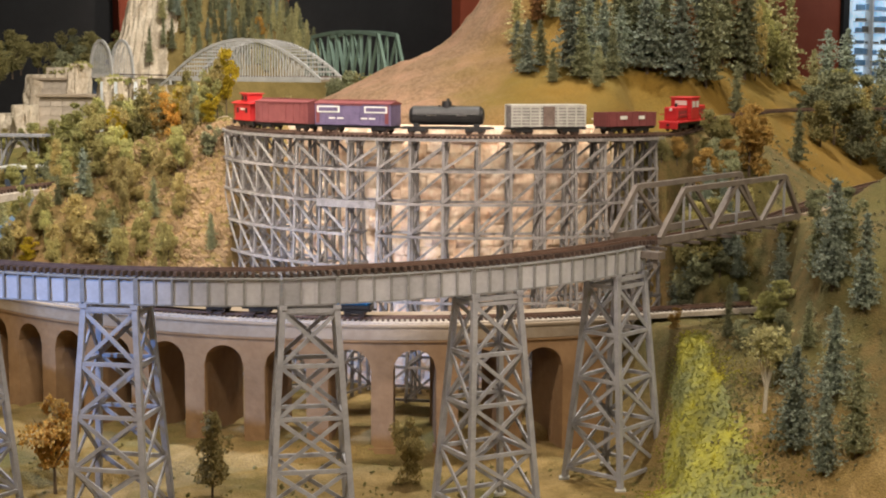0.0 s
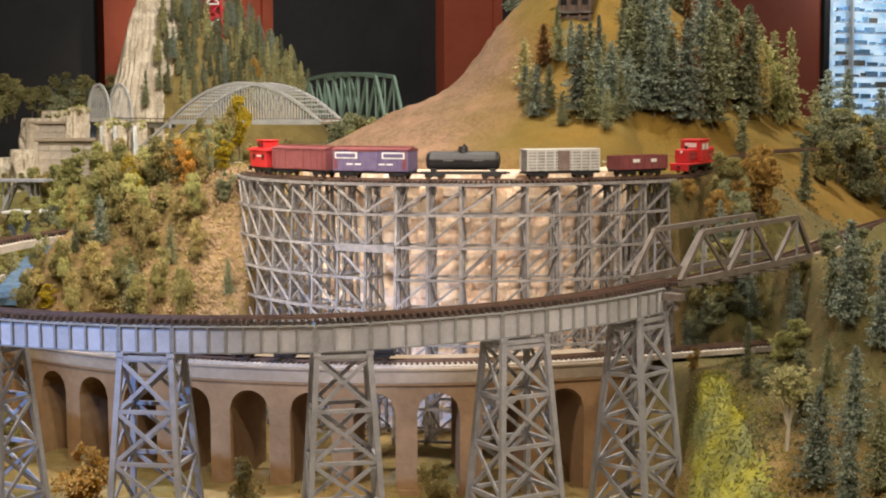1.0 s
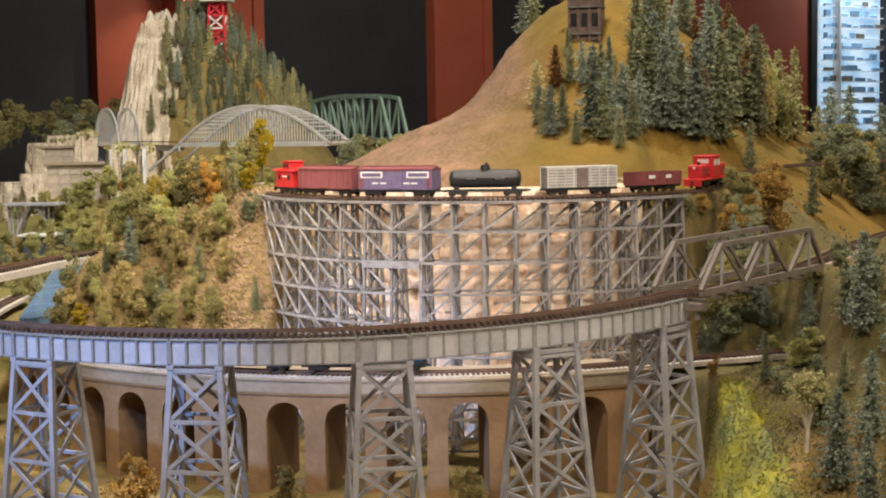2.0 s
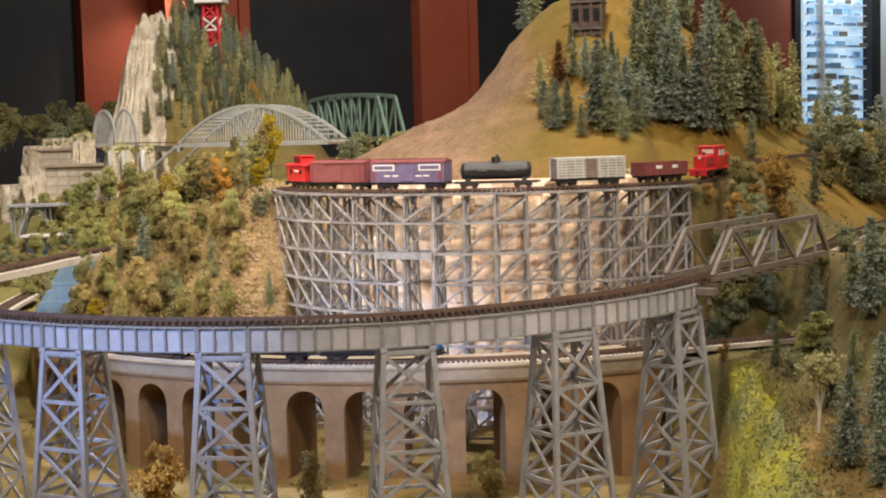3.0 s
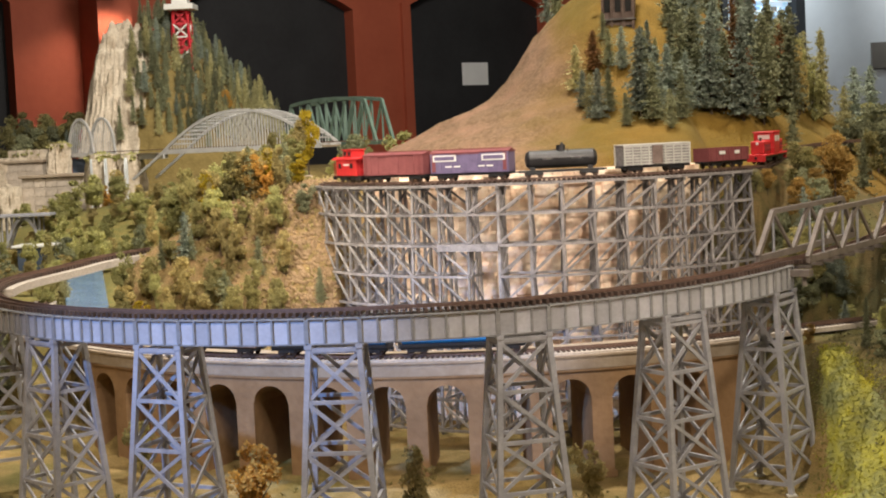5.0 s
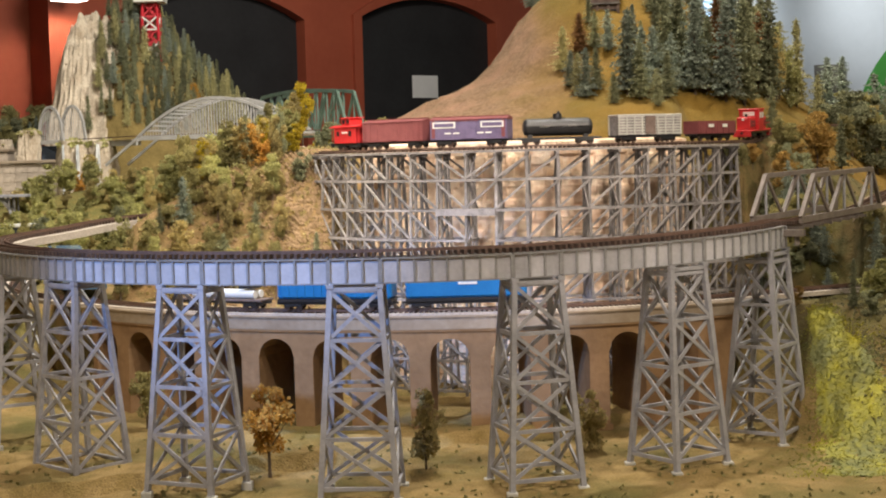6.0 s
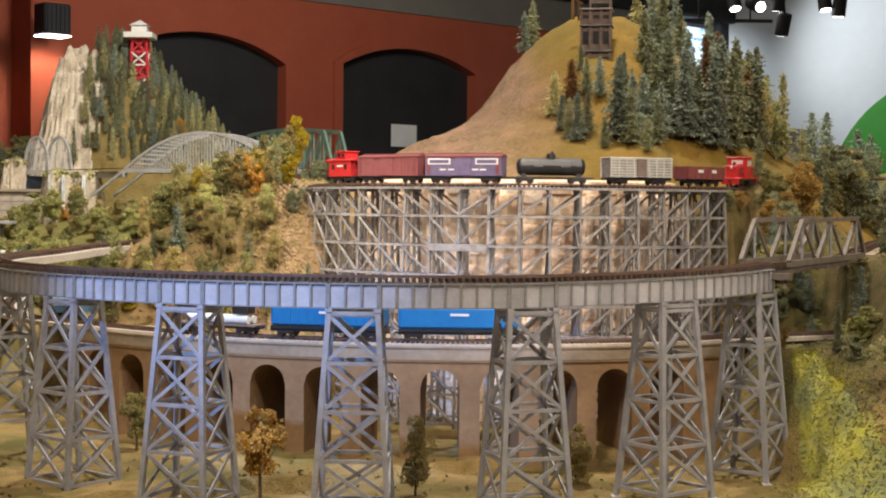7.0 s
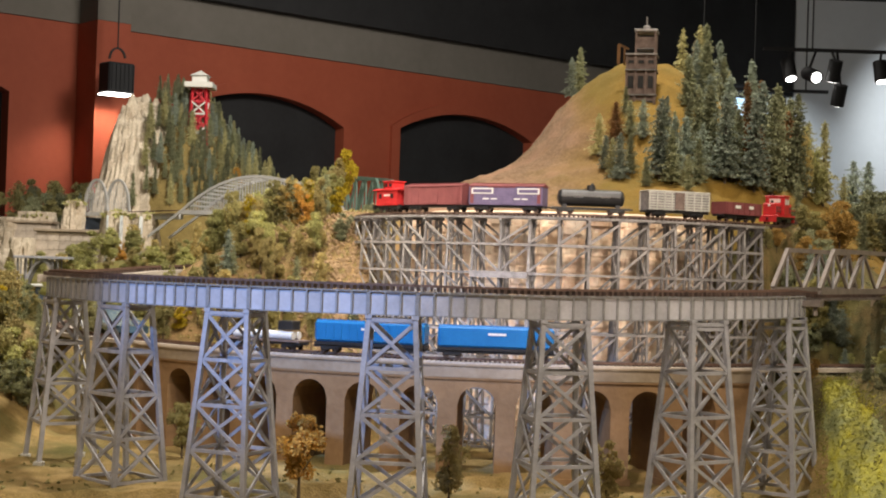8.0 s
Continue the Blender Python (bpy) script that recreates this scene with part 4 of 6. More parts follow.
# right side: pale kinds here and below hold its light in their colour
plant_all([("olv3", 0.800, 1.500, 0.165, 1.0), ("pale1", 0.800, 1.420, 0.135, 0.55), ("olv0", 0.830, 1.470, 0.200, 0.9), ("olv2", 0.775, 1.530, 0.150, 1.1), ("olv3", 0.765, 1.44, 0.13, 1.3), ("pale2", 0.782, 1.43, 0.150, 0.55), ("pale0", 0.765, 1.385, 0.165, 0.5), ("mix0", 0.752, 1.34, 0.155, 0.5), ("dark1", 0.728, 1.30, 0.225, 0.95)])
for k in range(34):
    x, y = R.uniform(0.49, 0.78), R.uniform(1.27, 1.58)
    if (x - 0.42) ** 2 + (y - 1.55) ** 2 < 0.030 or y < 1.22 + 0.9 * (x - 0.60):
        continue
    plant(R.choice(["dark0", "dark1", "dark2", "blue0", "blue1", "olv0", "blue2"] + (["olv3", "olv0", "olv1", "rust1"] if x > 0.64 else [])), x, y, R.uniform(0.10, 0.19), wide=R.uniform(0.9, 1.25))
plant_all([("rust0", 0.535, 1.50, 0.10), ("olv1", 0.555, 1.56, 0.15), ("olv0", 0.52, 1.60, 0.13), ("dark2", 0.28, 1.62, 0.12), ("blue1", 0.255, 1.56, 0.10)])
# right slope
plant_all([("blue2", 0.716, 0.540, 0.098, 0.9), ("blue3", 0.763, 0.370, 0.150, 1.0), ("dark2", 0.752, 0.440, 0.090, 1.2), ("dark1", 0.631, 0.379, 0.076, 0.8), ("dark0", 0.725, 0.300, 0.062, 1.3), ("blue3", 0.694, 0.168, 0.135, 1.1), ("blue1", 0.744, 0.212, 0.112, 1.2), ("blue2", 0.722, 0.120, 0.110, 1.0), ("dark3", 0.757, 0.120, 0.120, 1.0), ("blue0", 0.792, 0.30, 0.13, 1.0), ("drk1", 0.786, 0.420, 0.090, 0.9)])
plant_all([("pale1", 0.709, 0.485, 0.058, 1.4), ("pale0", 0.690, 0.500, 0.045, 1.3), ("drk1", 0.648, 0.352, 0.040, 1.3), ("drk0", 0.695, 0.330, 0.052, 1.1), ("drk2", 0.688, 0.268, 0.050, 1.0), ("drk1", 0.617, 0.660, 0.054, 1.3), ("drk2", 0.640, 0.655, 0.045, 1.3), ("blue3", 0.597, 0.700, 0.066, 1.1), ("blue1", 0.585, 0.660, 0.055, 1.3), ("drk0", 0.606, 0.690, 0.050, 1.2), ("drk1", 0.575, 0.720, 0.060, 1.1), ("blue2", 0.660, 0.62, 0.045, 1.3), ("brn1", 0.565, 0.44, 0.034, 1.0), ("olive1", 0.735, 0.62, 0.050, 1.1), ("pale2", 0.67, 0.64, 0.035, 1.3), ("drk2", 0.765, 0.56, 0.06, 1.1)])
# left bank: clumps with bare earth between them, fewer near the trestle
plant_all([("blue1", -0.436, 0.889, 0.086, 1.2), ("dark3", -0.353, 0.800, 0.100, 1.0), ("dark1", -0.303, 0.863, 0.074, 1.1), ("dark2", -0.192, 0.822, 0.066, 1.0), ("mix0", -0.434, 0.839, 0.077, 1.2), ("mix1", -0.400, 0.807, 0.079, 1.3), ("yel1", -0.505, 0.809, 0.045, 1.3), ("olive0", -0.489, 0.837, 0.081, 1.0), ("olive1", -0.262, 0.808, 0.070, 0.9), ("mix2", -0.374, 0.892, 0.100, 0.8), ("mix1", -0.300, 0.904, 0.085, 0.9)])
plant_all([("olive0", -0.260, 0.863, 0.050, 0.8), ("mix0", -0.460, 0.808, 0.065, 1.0), ("olive2", -0.312, 0.811, 0.069, 0.8), ("mix2", -0.534, 0.820, 0.071, 1.0), ("olive1", -0.374, 0.839, 0.070, 0.8), ("mix0", -0.341, 0.884, 0.071, 0.9), ("olive0", -0.415, 0.911, 0.072, 0.9), ("mix1", -0.265, 0.927, 0.050, 1.0), ("olive2", -0.463, 0.883, 0.051, 1.1), ("olive1", -0.333, 0.929, 0.061, 1.0), ("olive2", -0.56, 0.79, 0.06, 1.0)])
# crest of the bank and the trees behind it
plant_all([("yel1", -0.237, 1.000, 0.060, 0.95), ("brn1", -0.328, 0.975, 0.052, 1.1), ("org2", -0.322, 0.99, 0.080, 0.9), ("org1", -0.300, 0.975, 0.060, 1.0), ("yel2", -0.232, 1.09, 0.140, 0.55), ("mix2", -0.248, 1.085, 0.120, 0.6), ("drk0", -0.264, 0.980, 0.092, 0.5), ("olive0", -0.291, 1.040, 0.095, 0.7), ("mix1", -0.332, 1.060, 0.070, 1.0), ("drk1", -0.223, 0.945, 0.062, 1.0), ("pale2", -0.383, 0.913, 0.105, 0.75), ("mix2", -0.295, 1.02, 0.07, 1.0), ("pale1", -0.262, 1.10, 0.105, 0.7), ("yel0", -0.285, 1.12, 0.08, 0.9)])
for key, x, h, w in (("pale0", -0.659, 0.075, 1.2), ("drk1", -0.709, 0.069, 1.4), ("pale1", -0.577, 0.105, 1.0), ("pale2", -0.684, 0.072, 1.1), ("drk0", -0.603, 0.090, 1.1), ("olive1", -0.534, 0.120, 0.9), ("pale0", -0.502, 0.108, 0.9), ("olive0", -0.734, 0.076, 1.0), ("pale1", -0.621, 0.072, 1.2), ("pale2", -0.759, 0.057, 1.3), ("drk2", -0.47, 0.10, 0.9), ("mix1", -0.44, 0.11, 0.8)):
    far = x < -0.565
    plant(key, -1.17 + 2.0 * (x + 0.759) if far else x, 2.36 if far else 1.43 + R.uniform(-0.05, 0.05), h + 0.05, wide=w * 0.7)
for k in range(26):
    x = R.uniform(-0.56, -0.24)
    plant(R.choice(["pale0", "mix0", "mix1", "olive0", "olive2", "pale1", "mix2", "pale2", "yel0"]), x, R.uniform(0.97, 1.10), R.uniform(0.06, 0.105), wide=R.uniform(0.8, 1.1))
# a close cover of trees low on the bank, thinner towards the trestle
stand = []
for k in range(420):
    x, y = R.uniform(-0.60, -0.19), R.uniform(0.745, 0.99)
    if R.random() < sstep(-0.36, -0.20, x) * 0.93 or ground_z(x, y) < 0.17:
        continue
    if any((x - a) ** 2 + (y - b) ** 2 < 0.047 ** 2 for a, b in stand):
        continue
    stand.append((x, y))
    if R.random() < 0.30:
        plant(R.choice(["dark0", "dark1", "dark3", "blue1", "dark2"]), x, y, R.uniform(0.055, 0.105), wide=R.uniform(0.9, 1.2))
    else:
        plant(R.choice(["mix0", "olive0", "pale2", "olive2", "mix2", "pale0", "pale1", "mix1", "olive1", "drk2", "brn0", "olive2"]), x, y, R.uniform(0.065, 0.125), wide=R.uniform(0.42, 0.66))
# left shore of the lake and the shelf beside it
for key, x, y, h, w in (("olv3", -0.80, 1.396, 0.09, 0.95), ("pale1", -0.85, 1.40, 0.075, 0.9), ("olive0", -0.83, 1.45, 0.08, 1.0), ("pale0", -0.93, 1.69, 0.08, 1.2), ("olive2", -0.90, 1.62, 0.07, 1.1), ("pale2", -0.97, 1.90, 0.08, 1.2), ("mix0", -1.0, 1.80, 0.09, 1.1), ("yel0", -1.02, 2.02, 0.06, 1.2)):
    plant(key, x, y, h, wide=w)
# right of the trestle: a brown bush, round dark trees, spruces behind
plant_all([("brn1", 0.693, 0.800, 0.125, 0.95), ("brn2", 0.705, 0.83, 0.10, 0.95), ("olive0", 0.630, 0.815, 0.085, 0.95), ("olive2", 0.655, 0.83, 0.070, 1.0), ("dark1", 0.796, 1.010, 0.095, 1.1)])
plant_all([("drk1", 0.850, 1.315, 0.075, 1.4), ("drk2", 0.896, 1.281, 0.155, 0.95), ("olive1", 0.925, 1.31, 0.150, 0.9), ("drk1", 0.970, 1.350, 0.170, 0.95), ("drk0", 0.945, 1.27, 0.11, 1.2), ("mix1", 0.99, 1.45, 0.13, 1.0), ("olive0", 0.86, 1.20, 0.09, 1.1), ("drk0", 1.02, 1.30, 0.12, 1.1)])
plant_all([("blue3", 0.918, 1.544, 0.15, 1.1), ("blue1", 0.965, 1.585, 0.165, 1.2), ("blue3", 1.03, 1.56, 0.18, 1.1), ("pale1", 0.94, 1.50, 0.11, 1.0), ("blue3", 1.08, 1.62, 0.17, 1.0), ("olv3", 0.885, 1.50, 0.10, 1.1), ("blue2", 1.12, 1.58, 0.15, 1.2)])
stand = []
for k in range(400):
    x, y = R.uniform(0.550, 0.672), R.uniform(0.665, 0.800)
    g = ground_z(x, y)
    if not 0.05 < g < 0.408 or any((x - a) ** 2 + (y - b) ** 2 < 0.021 ** 2 for a, b in stand):
        continue
    stand.append((x, y))
    plant(R.choice(["drk0", "drk1", "drk2", "olive1", "olive2", "drk1", "brn2", "blue3"]), x, y, min(R.uniform(0.055, 0.105), 0.436 - g), wide=R.uniform(0.75, 1.1))
# valley floor
plant_all([("org2", -0.216, 0.156, 0.138, 0.9), ("mix0", -0.008, 0.135, 0.112, 0.75), ("mix1", 0.219, 0.24, 0.092, 0.8), ("olive2", -0.43, 0.44, 0.10, 0.9)])
# beyond the left end of the steel viaduct
for key, x, y, h in (("drk1", -0.764, 0.75, 0.10), ("pale1", -0.802, 0.76, 0.12), ("drk0", -0.785, 0.72, 0.08), ("olive1", -0.82, 0.74, 0.11), ("drk2", -0.80, 0.60, 0.09)):
    plant(key, x, y, h, wide=1.2)


# ---- cliff behind the timber trestle ----
def build_cliff():
    """A curved wall of broken strata, pale and peach."""
    bm = B()
    rows = []
    na, nz = 260, 110
    for i in range(nz + 1):
        z = -0.01 + 0.455 * i / nz
        row = []
        for k in range(na + 1):
            a = -80 + 128 * k / na
            block = noise.cell(Vector((a * 0.30 + 1.7 * math.floor(z * 55), z * 55, 5.0))) * 0.0035 + noise.cell(Vector((a * 0.11, z * 21, 2.0))) * 0.001
            lump = noise.noise(Vector((a * 0.10, z * 14, 7.0))) * 0.003 + noise.noise(Vector((a * 0.7, z * 90, 2.0))) * 0.0018
            r = 0.350 - 0.018 * (i / nz) + block + lump
            if i == nz:
                r -= 0.03
            row.append(bm.verts.new(polar(TC, r, a, z)))
        rows.append(row)
    for p, q in zip(rows, rows[1:]):
        for k in range(na):
            bm.faces.new((p[k], p[k + 1], q[k + 1], q[k]))
    return solid("cliff_face", bm, M["peach_rock"], "pale peach layered sandstone cliff behind the trestle", "cliff", kind="structure")


build_cliff()


# ---- rolling stock: x along the car, z up from the rail head ----
def truck(parent, x, wheel=0.0055):
    f = part("truck", box(B(), x - 0.013, x + 0.013, -0.0125, 0.0125, 0.0040, 0.0085, 0.0008), M["black"], parent)
    for dx in (-0.0095, 0.0095):
        for s in (-1, 1):
            part("wheel", rod(B(), (x + dx, s * 0.0075, wheel), (x + dx, s * 0.0098, wheel), wheel, None, 14), M["tie"], f)


def car_base(name, label, length, group, deck=0.011):
    t = thing(name, label, "railway car", group)
    part("underframe", box(B(), -length / 2, length / 2, -0.013, 0.013, deck - 0.0035, deck, 0.0006), M["black"], t)
    for s in (-1, 1):
        truck(t, s * (length / 2 - 0.024))
        part("coupler", box(B(), s * length / 2 - 0.005, s * length / 2 + 0.005, -0.0015, 0.0015, 0.008, 0.0105), M["black"], t)
    return t


def boxcar(label, length, body, group, roof="maroon", signs=None):
    t = car_base("boxcar", label, length, group)
    h = length / 2 - 0.001
    part("body", box(B(), -h, h, -0.0165, 0.0165, 0.011, 0.0415, 0.0006), M[body], t)
    rf = B()
    plate_roof = [(-0.0178, 0.0412), (0.0178, 0.0412), (0.0178, 0.0424), (0.0, 0.0462), (-0.0178, 0.0424)]
    v0 = [rf.verts.new((-h - 0.001, y, z)) for y, z in plate_roof]
    v1 = [rf.verts.new((h + 0.001, y, z)) for y, z in plate_roof]
    for k in range(5):
        rf.faces.new((v0[k], v0[(k + 1) % 5], v1[(k + 1) % 5], v1[k]))
    rf.faces.new(v0)
    rf.faces.new(v1[::-1])
    bmesh.ops.recalc_face_normals(rf, faces=rf.faces[:])
    part("roof", rf, M[roof], t)
    part("roof_walk", box(B(), -h, h, -0.003, 0.003, 0.0465, 0.0474), M[roof], t)
    for s in (-1, 1):
        d = part("sliding_door", box(B(), -0.014, 0.014, s * 0.0172 - 0.0006, s * 0.0172 + 0.0006, 0.0135, 0.0395), M[body], t)
        part("door_rail", box(B(), -0.032, 0.018, s * 0.0176 - 0.0008, s * 0.0176 + 0.0008, 0.0395, 0.0406), M[roof], d)
        for k in range(9):
            x = -h + 0.003 + k * (2 * h - 0.006) / 8
            if abs(x) > 0.016:
                part("rib", box(B(), x - 0.0005, x + 0.0005, s * 0.0168 - 0.0005, s * 0.0168 + 0.0005, 0.0125, 0.041), M[body], t)
        if signs:
            for x in (-0.042, 0.042):
                p = part("name_board", box(B(), x - 0.020, x + 0.020, s * 0.0174 - 0.0005, s * 0.0174 + 0.0005, 0.029, 0.0385), M["white"], t, "pale-framed lettering board")
                part("lettering", box(B(), x - 0.017, x + 0.017, s * 0.0181 - 0.0003, s * 0.0181 + 0.0003, 0.031, 0.0365), M[body], p)
            for x in (-0.035, -0.02, 0.0, 0.022, 0.036):
                part("lettering", box(B(), x - 0.006, x + 0.005, s * 0.0174 - 0.0003, s * 0.0174 + 0.0003, 0.020, 0.0222), M["white"], t)
    for x in (-h + 0.006, h - 0.006):
        part("ladder", box(B(), x - 0.003, x + 0.003, -0.0178, -0.0172, 0.014, 0.040), M[roof], t)
    return t


def caboose(label, group, body="red"):
    L = 0.086
    t = car_base("caboose", label, L, group)
    part("body", box(B(), -0.036, 0.036, -0.0165, 0.0165, 0.011, 0.037, 0.0006), M[body], t)
    rf = B()
    prof = [(-0.0195, 0.0365), (0.0195, 0.0365), (0.0195, 0.0380), (0.010, 0.0408), (-0.010, 0.0408), (-0.0195, 0.0380)]
    v0, v1 = [[rf.verts.new((x, y, z)) for y, z in prof] for x in (-0.046, 0.046)]
    for k in range(6):
        rf.faces.new((v0[k], v0[(k + 1) % 6], v1[(k + 1) % 6], v1[k]))
    rf.faces.new(v0)
    rf.faces.new(v1[::-1])
    bmesh.ops.recalc_face_normals(rf, faces=rf.faces[:])
    part("roof", rf, M[body], t)
    c = part("cupola", box(B(), -0.016, 0.013, -0.0125, 0.0125, 0.0405, 0.0515, 0.0006), M[body], t)
    part("cupola_roof", box(B(), -0.019, 0.016, -0.0150, 0.0150, 0.0517, 0.0532, 0.0005), M[body], c)
    for s in (-1, 1):
        for x in (-0.022, 0.018):
            part("window", box(B(), x - 0.004, x + 0.004, s * 0.0166 - 0.0006, s * 0.0166 + 0.0006, 0.023, 0.031), M["black"], t)
        part("lettering", box(B(), -0.009, 0.010, s * 0.0168 - 0.0004, s * 0.0168 + 0.0004, 0.027, 0.030), M["white"], t)
        for x in (-0.009, 0.005):
            part("cupola_window", box(B(), x - 0.004, x + 0.004, s * 0.0126 - 0.0005, s * 0.0126 + 0.0005, 0.043, 0.049), M["black"], c)
        for x in (-0.044, 0.044):
            part("handrail", beam(B(), (x, s * 0.015, 0.011), (x, s * 0.015, 0.037), 0.0010), M[body], t)
            part("step", box(B(), x - 0.003, x + 0.003, s * 0.015 - 0.002, s * 0.015 + 0.002, 0.005, 0.0115), M["black"], t)
    return t


def tank_car(label, length, body, group):
    t = car_base("tank_car", label, length, group)
    h = length / 2 - 0.014
    tk = B()
    rings = []
    for x, r in ((-h - 0.004, 0.004), (-h - 0.002, 0.0105), (-h + 0.003, 0.0135), (h - 0.003, 0.0135), (h + 0.002, 0.0105), (h + 0.004, 0.004)):
        rings.append([tk.verts.new((x, r * math.cos(a), 0.0265 + r * math.sin(a))) for a in np.linspace(0, 2 * math.pi, 20, endpoint=False)])
    for p, q in zip(rings, rings[1:]):
        for k in range(20):
            tk.faces.new((p[k], p[(k + 1) % 20], q[(k + 1) % 20], q[k]))
    tk.faces.new(rings[0][::-1])
    tk.faces.new(rings[-1])
    bmesh.ops.recalc_face_normals(tk, faces=tk.faces[:])
    part("tank", tk, M[body], t)
    d = part("dome", rod(B(), (0, 0, 0.038), (0, 0, 0.047), 0.008, 0.0072, 16), M[body], t)
    part("valve", rod(B(), (0.002, 0, 0.047), (0.002, 0, 0.0505), 0.003, 0.002, 8), M[body], d)
    for x in (-0.011, 0.011):
        part("platform_rail", beam(B(), (x, -0.013, 0.0405), (x, 0.013, 0.0405), 0.001), M[body], t)
    for s in (-1, 1):
        for x in (-0.022, 0.024):
            part("lettering", box(B(), x - 0.008, x + 0.008, s * 0.0136 - 0.0004, s * 0.0136 + 0.0004, 0.0265, 0.0282), M["grey"], t)
        for x in (-h + 0.008, h - 0.008):
            part("saddle", box(B(), x - 0.004, x + 0.004, s * 0.006 - 0.003, s * 0.006 + 0.003, 0.011, 0.016), M["black"], t)
        part("side_rail", beam(B(), (-h, s * 0.0148, 0.028), (h, s * 0.0148, 0.028), 0.0009), M[body], t)
    return t


def stock_car(label, length, group):
    t = car_base("stock_car", label, length, group)
    h = length / 2 - 0.001
    part("body", box(B(), -h + 0.002, h - 0.002, -0.0145, 0.0145, 0.011, 0.040), M["timber"], t)
    part("roof", box(B(), -h, h, -0.0175, 0.0175, 0.0408, 0.0428, 0.0008), M["grey"], t)
    for s in (-1, 1):
        for k in range(7):
            z = 0.0135 + k * 0.0043
            part("slat", box(B(), -h, h, s * 0.0162 - 0.0006, s * 0.0162 + 0.0006, z - 0.0011, z + 0.0011), M["grey"], t)
        for k in range(9):
            x = -h + 0.002 + k * (2 * h - 0.004) / 8
            part("stake", box(B(), x - 0.0011, x + 0.0011, s * 0.0172 - 0.0007, s * 0.0172 + 0.0007, 0.0115, 0.041), M["grey"], t)
        part("door", box(B(), -0.009, 0.009, s * 0.0178 - 0.0007, s * 0.0178 + 0.0007, 0.013, 0.040), M["mine_wood"], t)
    return t


def gondola(label, length, body, group):
    t = car_base("gondola", label, length, group)
    h = length / 2 - 0.001
    for s in (-1, 1):
        part("side", box(B(), -h, h, s * 0.0160 - 0.0008, s * 0.0160 + 0.0008, 0.011, 0.031), M[body], t)
        part("end", box(B(), s * h - 0.0008, s * h + 0.0008, -0.0150, 0.0150, 0.011, 0.031), M[body], t)
        for k in range(7):
            x = -h + 0.004 + k * (2 * h - 0.008) / 6
            part("rib", box(B(), x - 0.0008, x + 0.0008, s * 0.0172 - 0.0006, s * 0.0172 + 0.0006, 0.0115, 0.0305), M[body], t)
        for x, w in ((-0.018, 0.007), (0.018, 0.006)):
            part("lettering", box(B(), x - w, x + w, s * 0.0180 - 0.0003, s * 0.0180 + 0.0003, 0.021, 0.026), M["white"], t)
    part("load", box(B(), -h + 0.002, h - 0.002, -0.0140, 0.0140, 0.012, 0.0285, 0.002), M["black"], t)
    return t


def diesel(label, group):
    L = 0.104
    t = car_base("diesel_locomotive", label, L, group, 0.012)
    part("footplate", box(B(), -L / 2, L / 2, -0.0165, 0.0165, 0.0112, 0.0138, 0.0006), M["red"], t)
    for x0, x1 in ((-0.046, -0.013), (0.013, 0.046)):
        hood = part("hood", box(B(), x0, x1, -0.0105, 0.0105, 0.0138, 0.0315, 0.0012), M["red"], t)
        for s in (-1, 1):
            for k in range(4):
                x = x0 + 0.006 + k * 0.007
                part("louvre", box(B(), x - 0.002, x + 0.002, s * 0.0107 - 0.0004, s * 0.0107 + 0.0004, 0.018, 0.027), M["maroon"], hood)
        part("stack", rod(B(), ((x0 + x1) / 2, 0, 0.0315), ((x0 + x1) / 2, 0, 0.036), 0.0022, None, 8), M["black"], hood)
        part("headlight", rod(B(), ((x0 if x0 < 0 else x1), 0, 0.0285), ((x0 - 0.0015 if x0 < 0 else x1 + 0.0015), 0, 0.0285), 0.002, None, 10), M["white"], hood)
    cab = part("cab", box(B(), -0.0135, 0.0135, -0.0160, 0.0160, 0.0138, 0.0415, 0.0008), M["red"], t)
    part("cab_roof", box(B(), -0.0155, 0.0155, -0.0172, 0.0172, 0.0417, 0.0435, 0.0008), M["red"], cab)
    for s in (-1, 1):
        for x in (-0.006, 0.006):
            part("window", box(B(), x - 0.0042, x + 0.0042, s * 0.0161 - 0.0006, s * 0.0161 + 0.0006, 0.030, 0.038), M["white"], cab)
        part("end_window", box(B(), s * 0.0136 - 0.0006, s * 0.0136 + 0.0006, -0.009, 0.009, 0.033, 0.039), M["white"], cab)
        part("handrail", beam(B(), (-0.05, s * 0.0158, 0.022), (-0.016, s * 0.0158, 0.022), 0.0009), M["red"], t)
        part("handrail", beam(B(), (0.016, s * 0.0158, 0.022), (0.05, s * 0.0158, 0.022), 0.0009), M["red"], t)
        part("pilot", box(B(), s * 0.0525 - 0.001, s * 0.0525 + 0.001, -0.014, 0.014, 0.004, 0.0125), M["red"], t)
    return t


def seat_on(t, c, r, ang, z):
    t.matrix_basis = Matrix.Translation(polar(c, r, ang, z)) @ pose(0, 0, 0, 0, 0, ang)
    t.scale = (1, 1.04, 1.08)


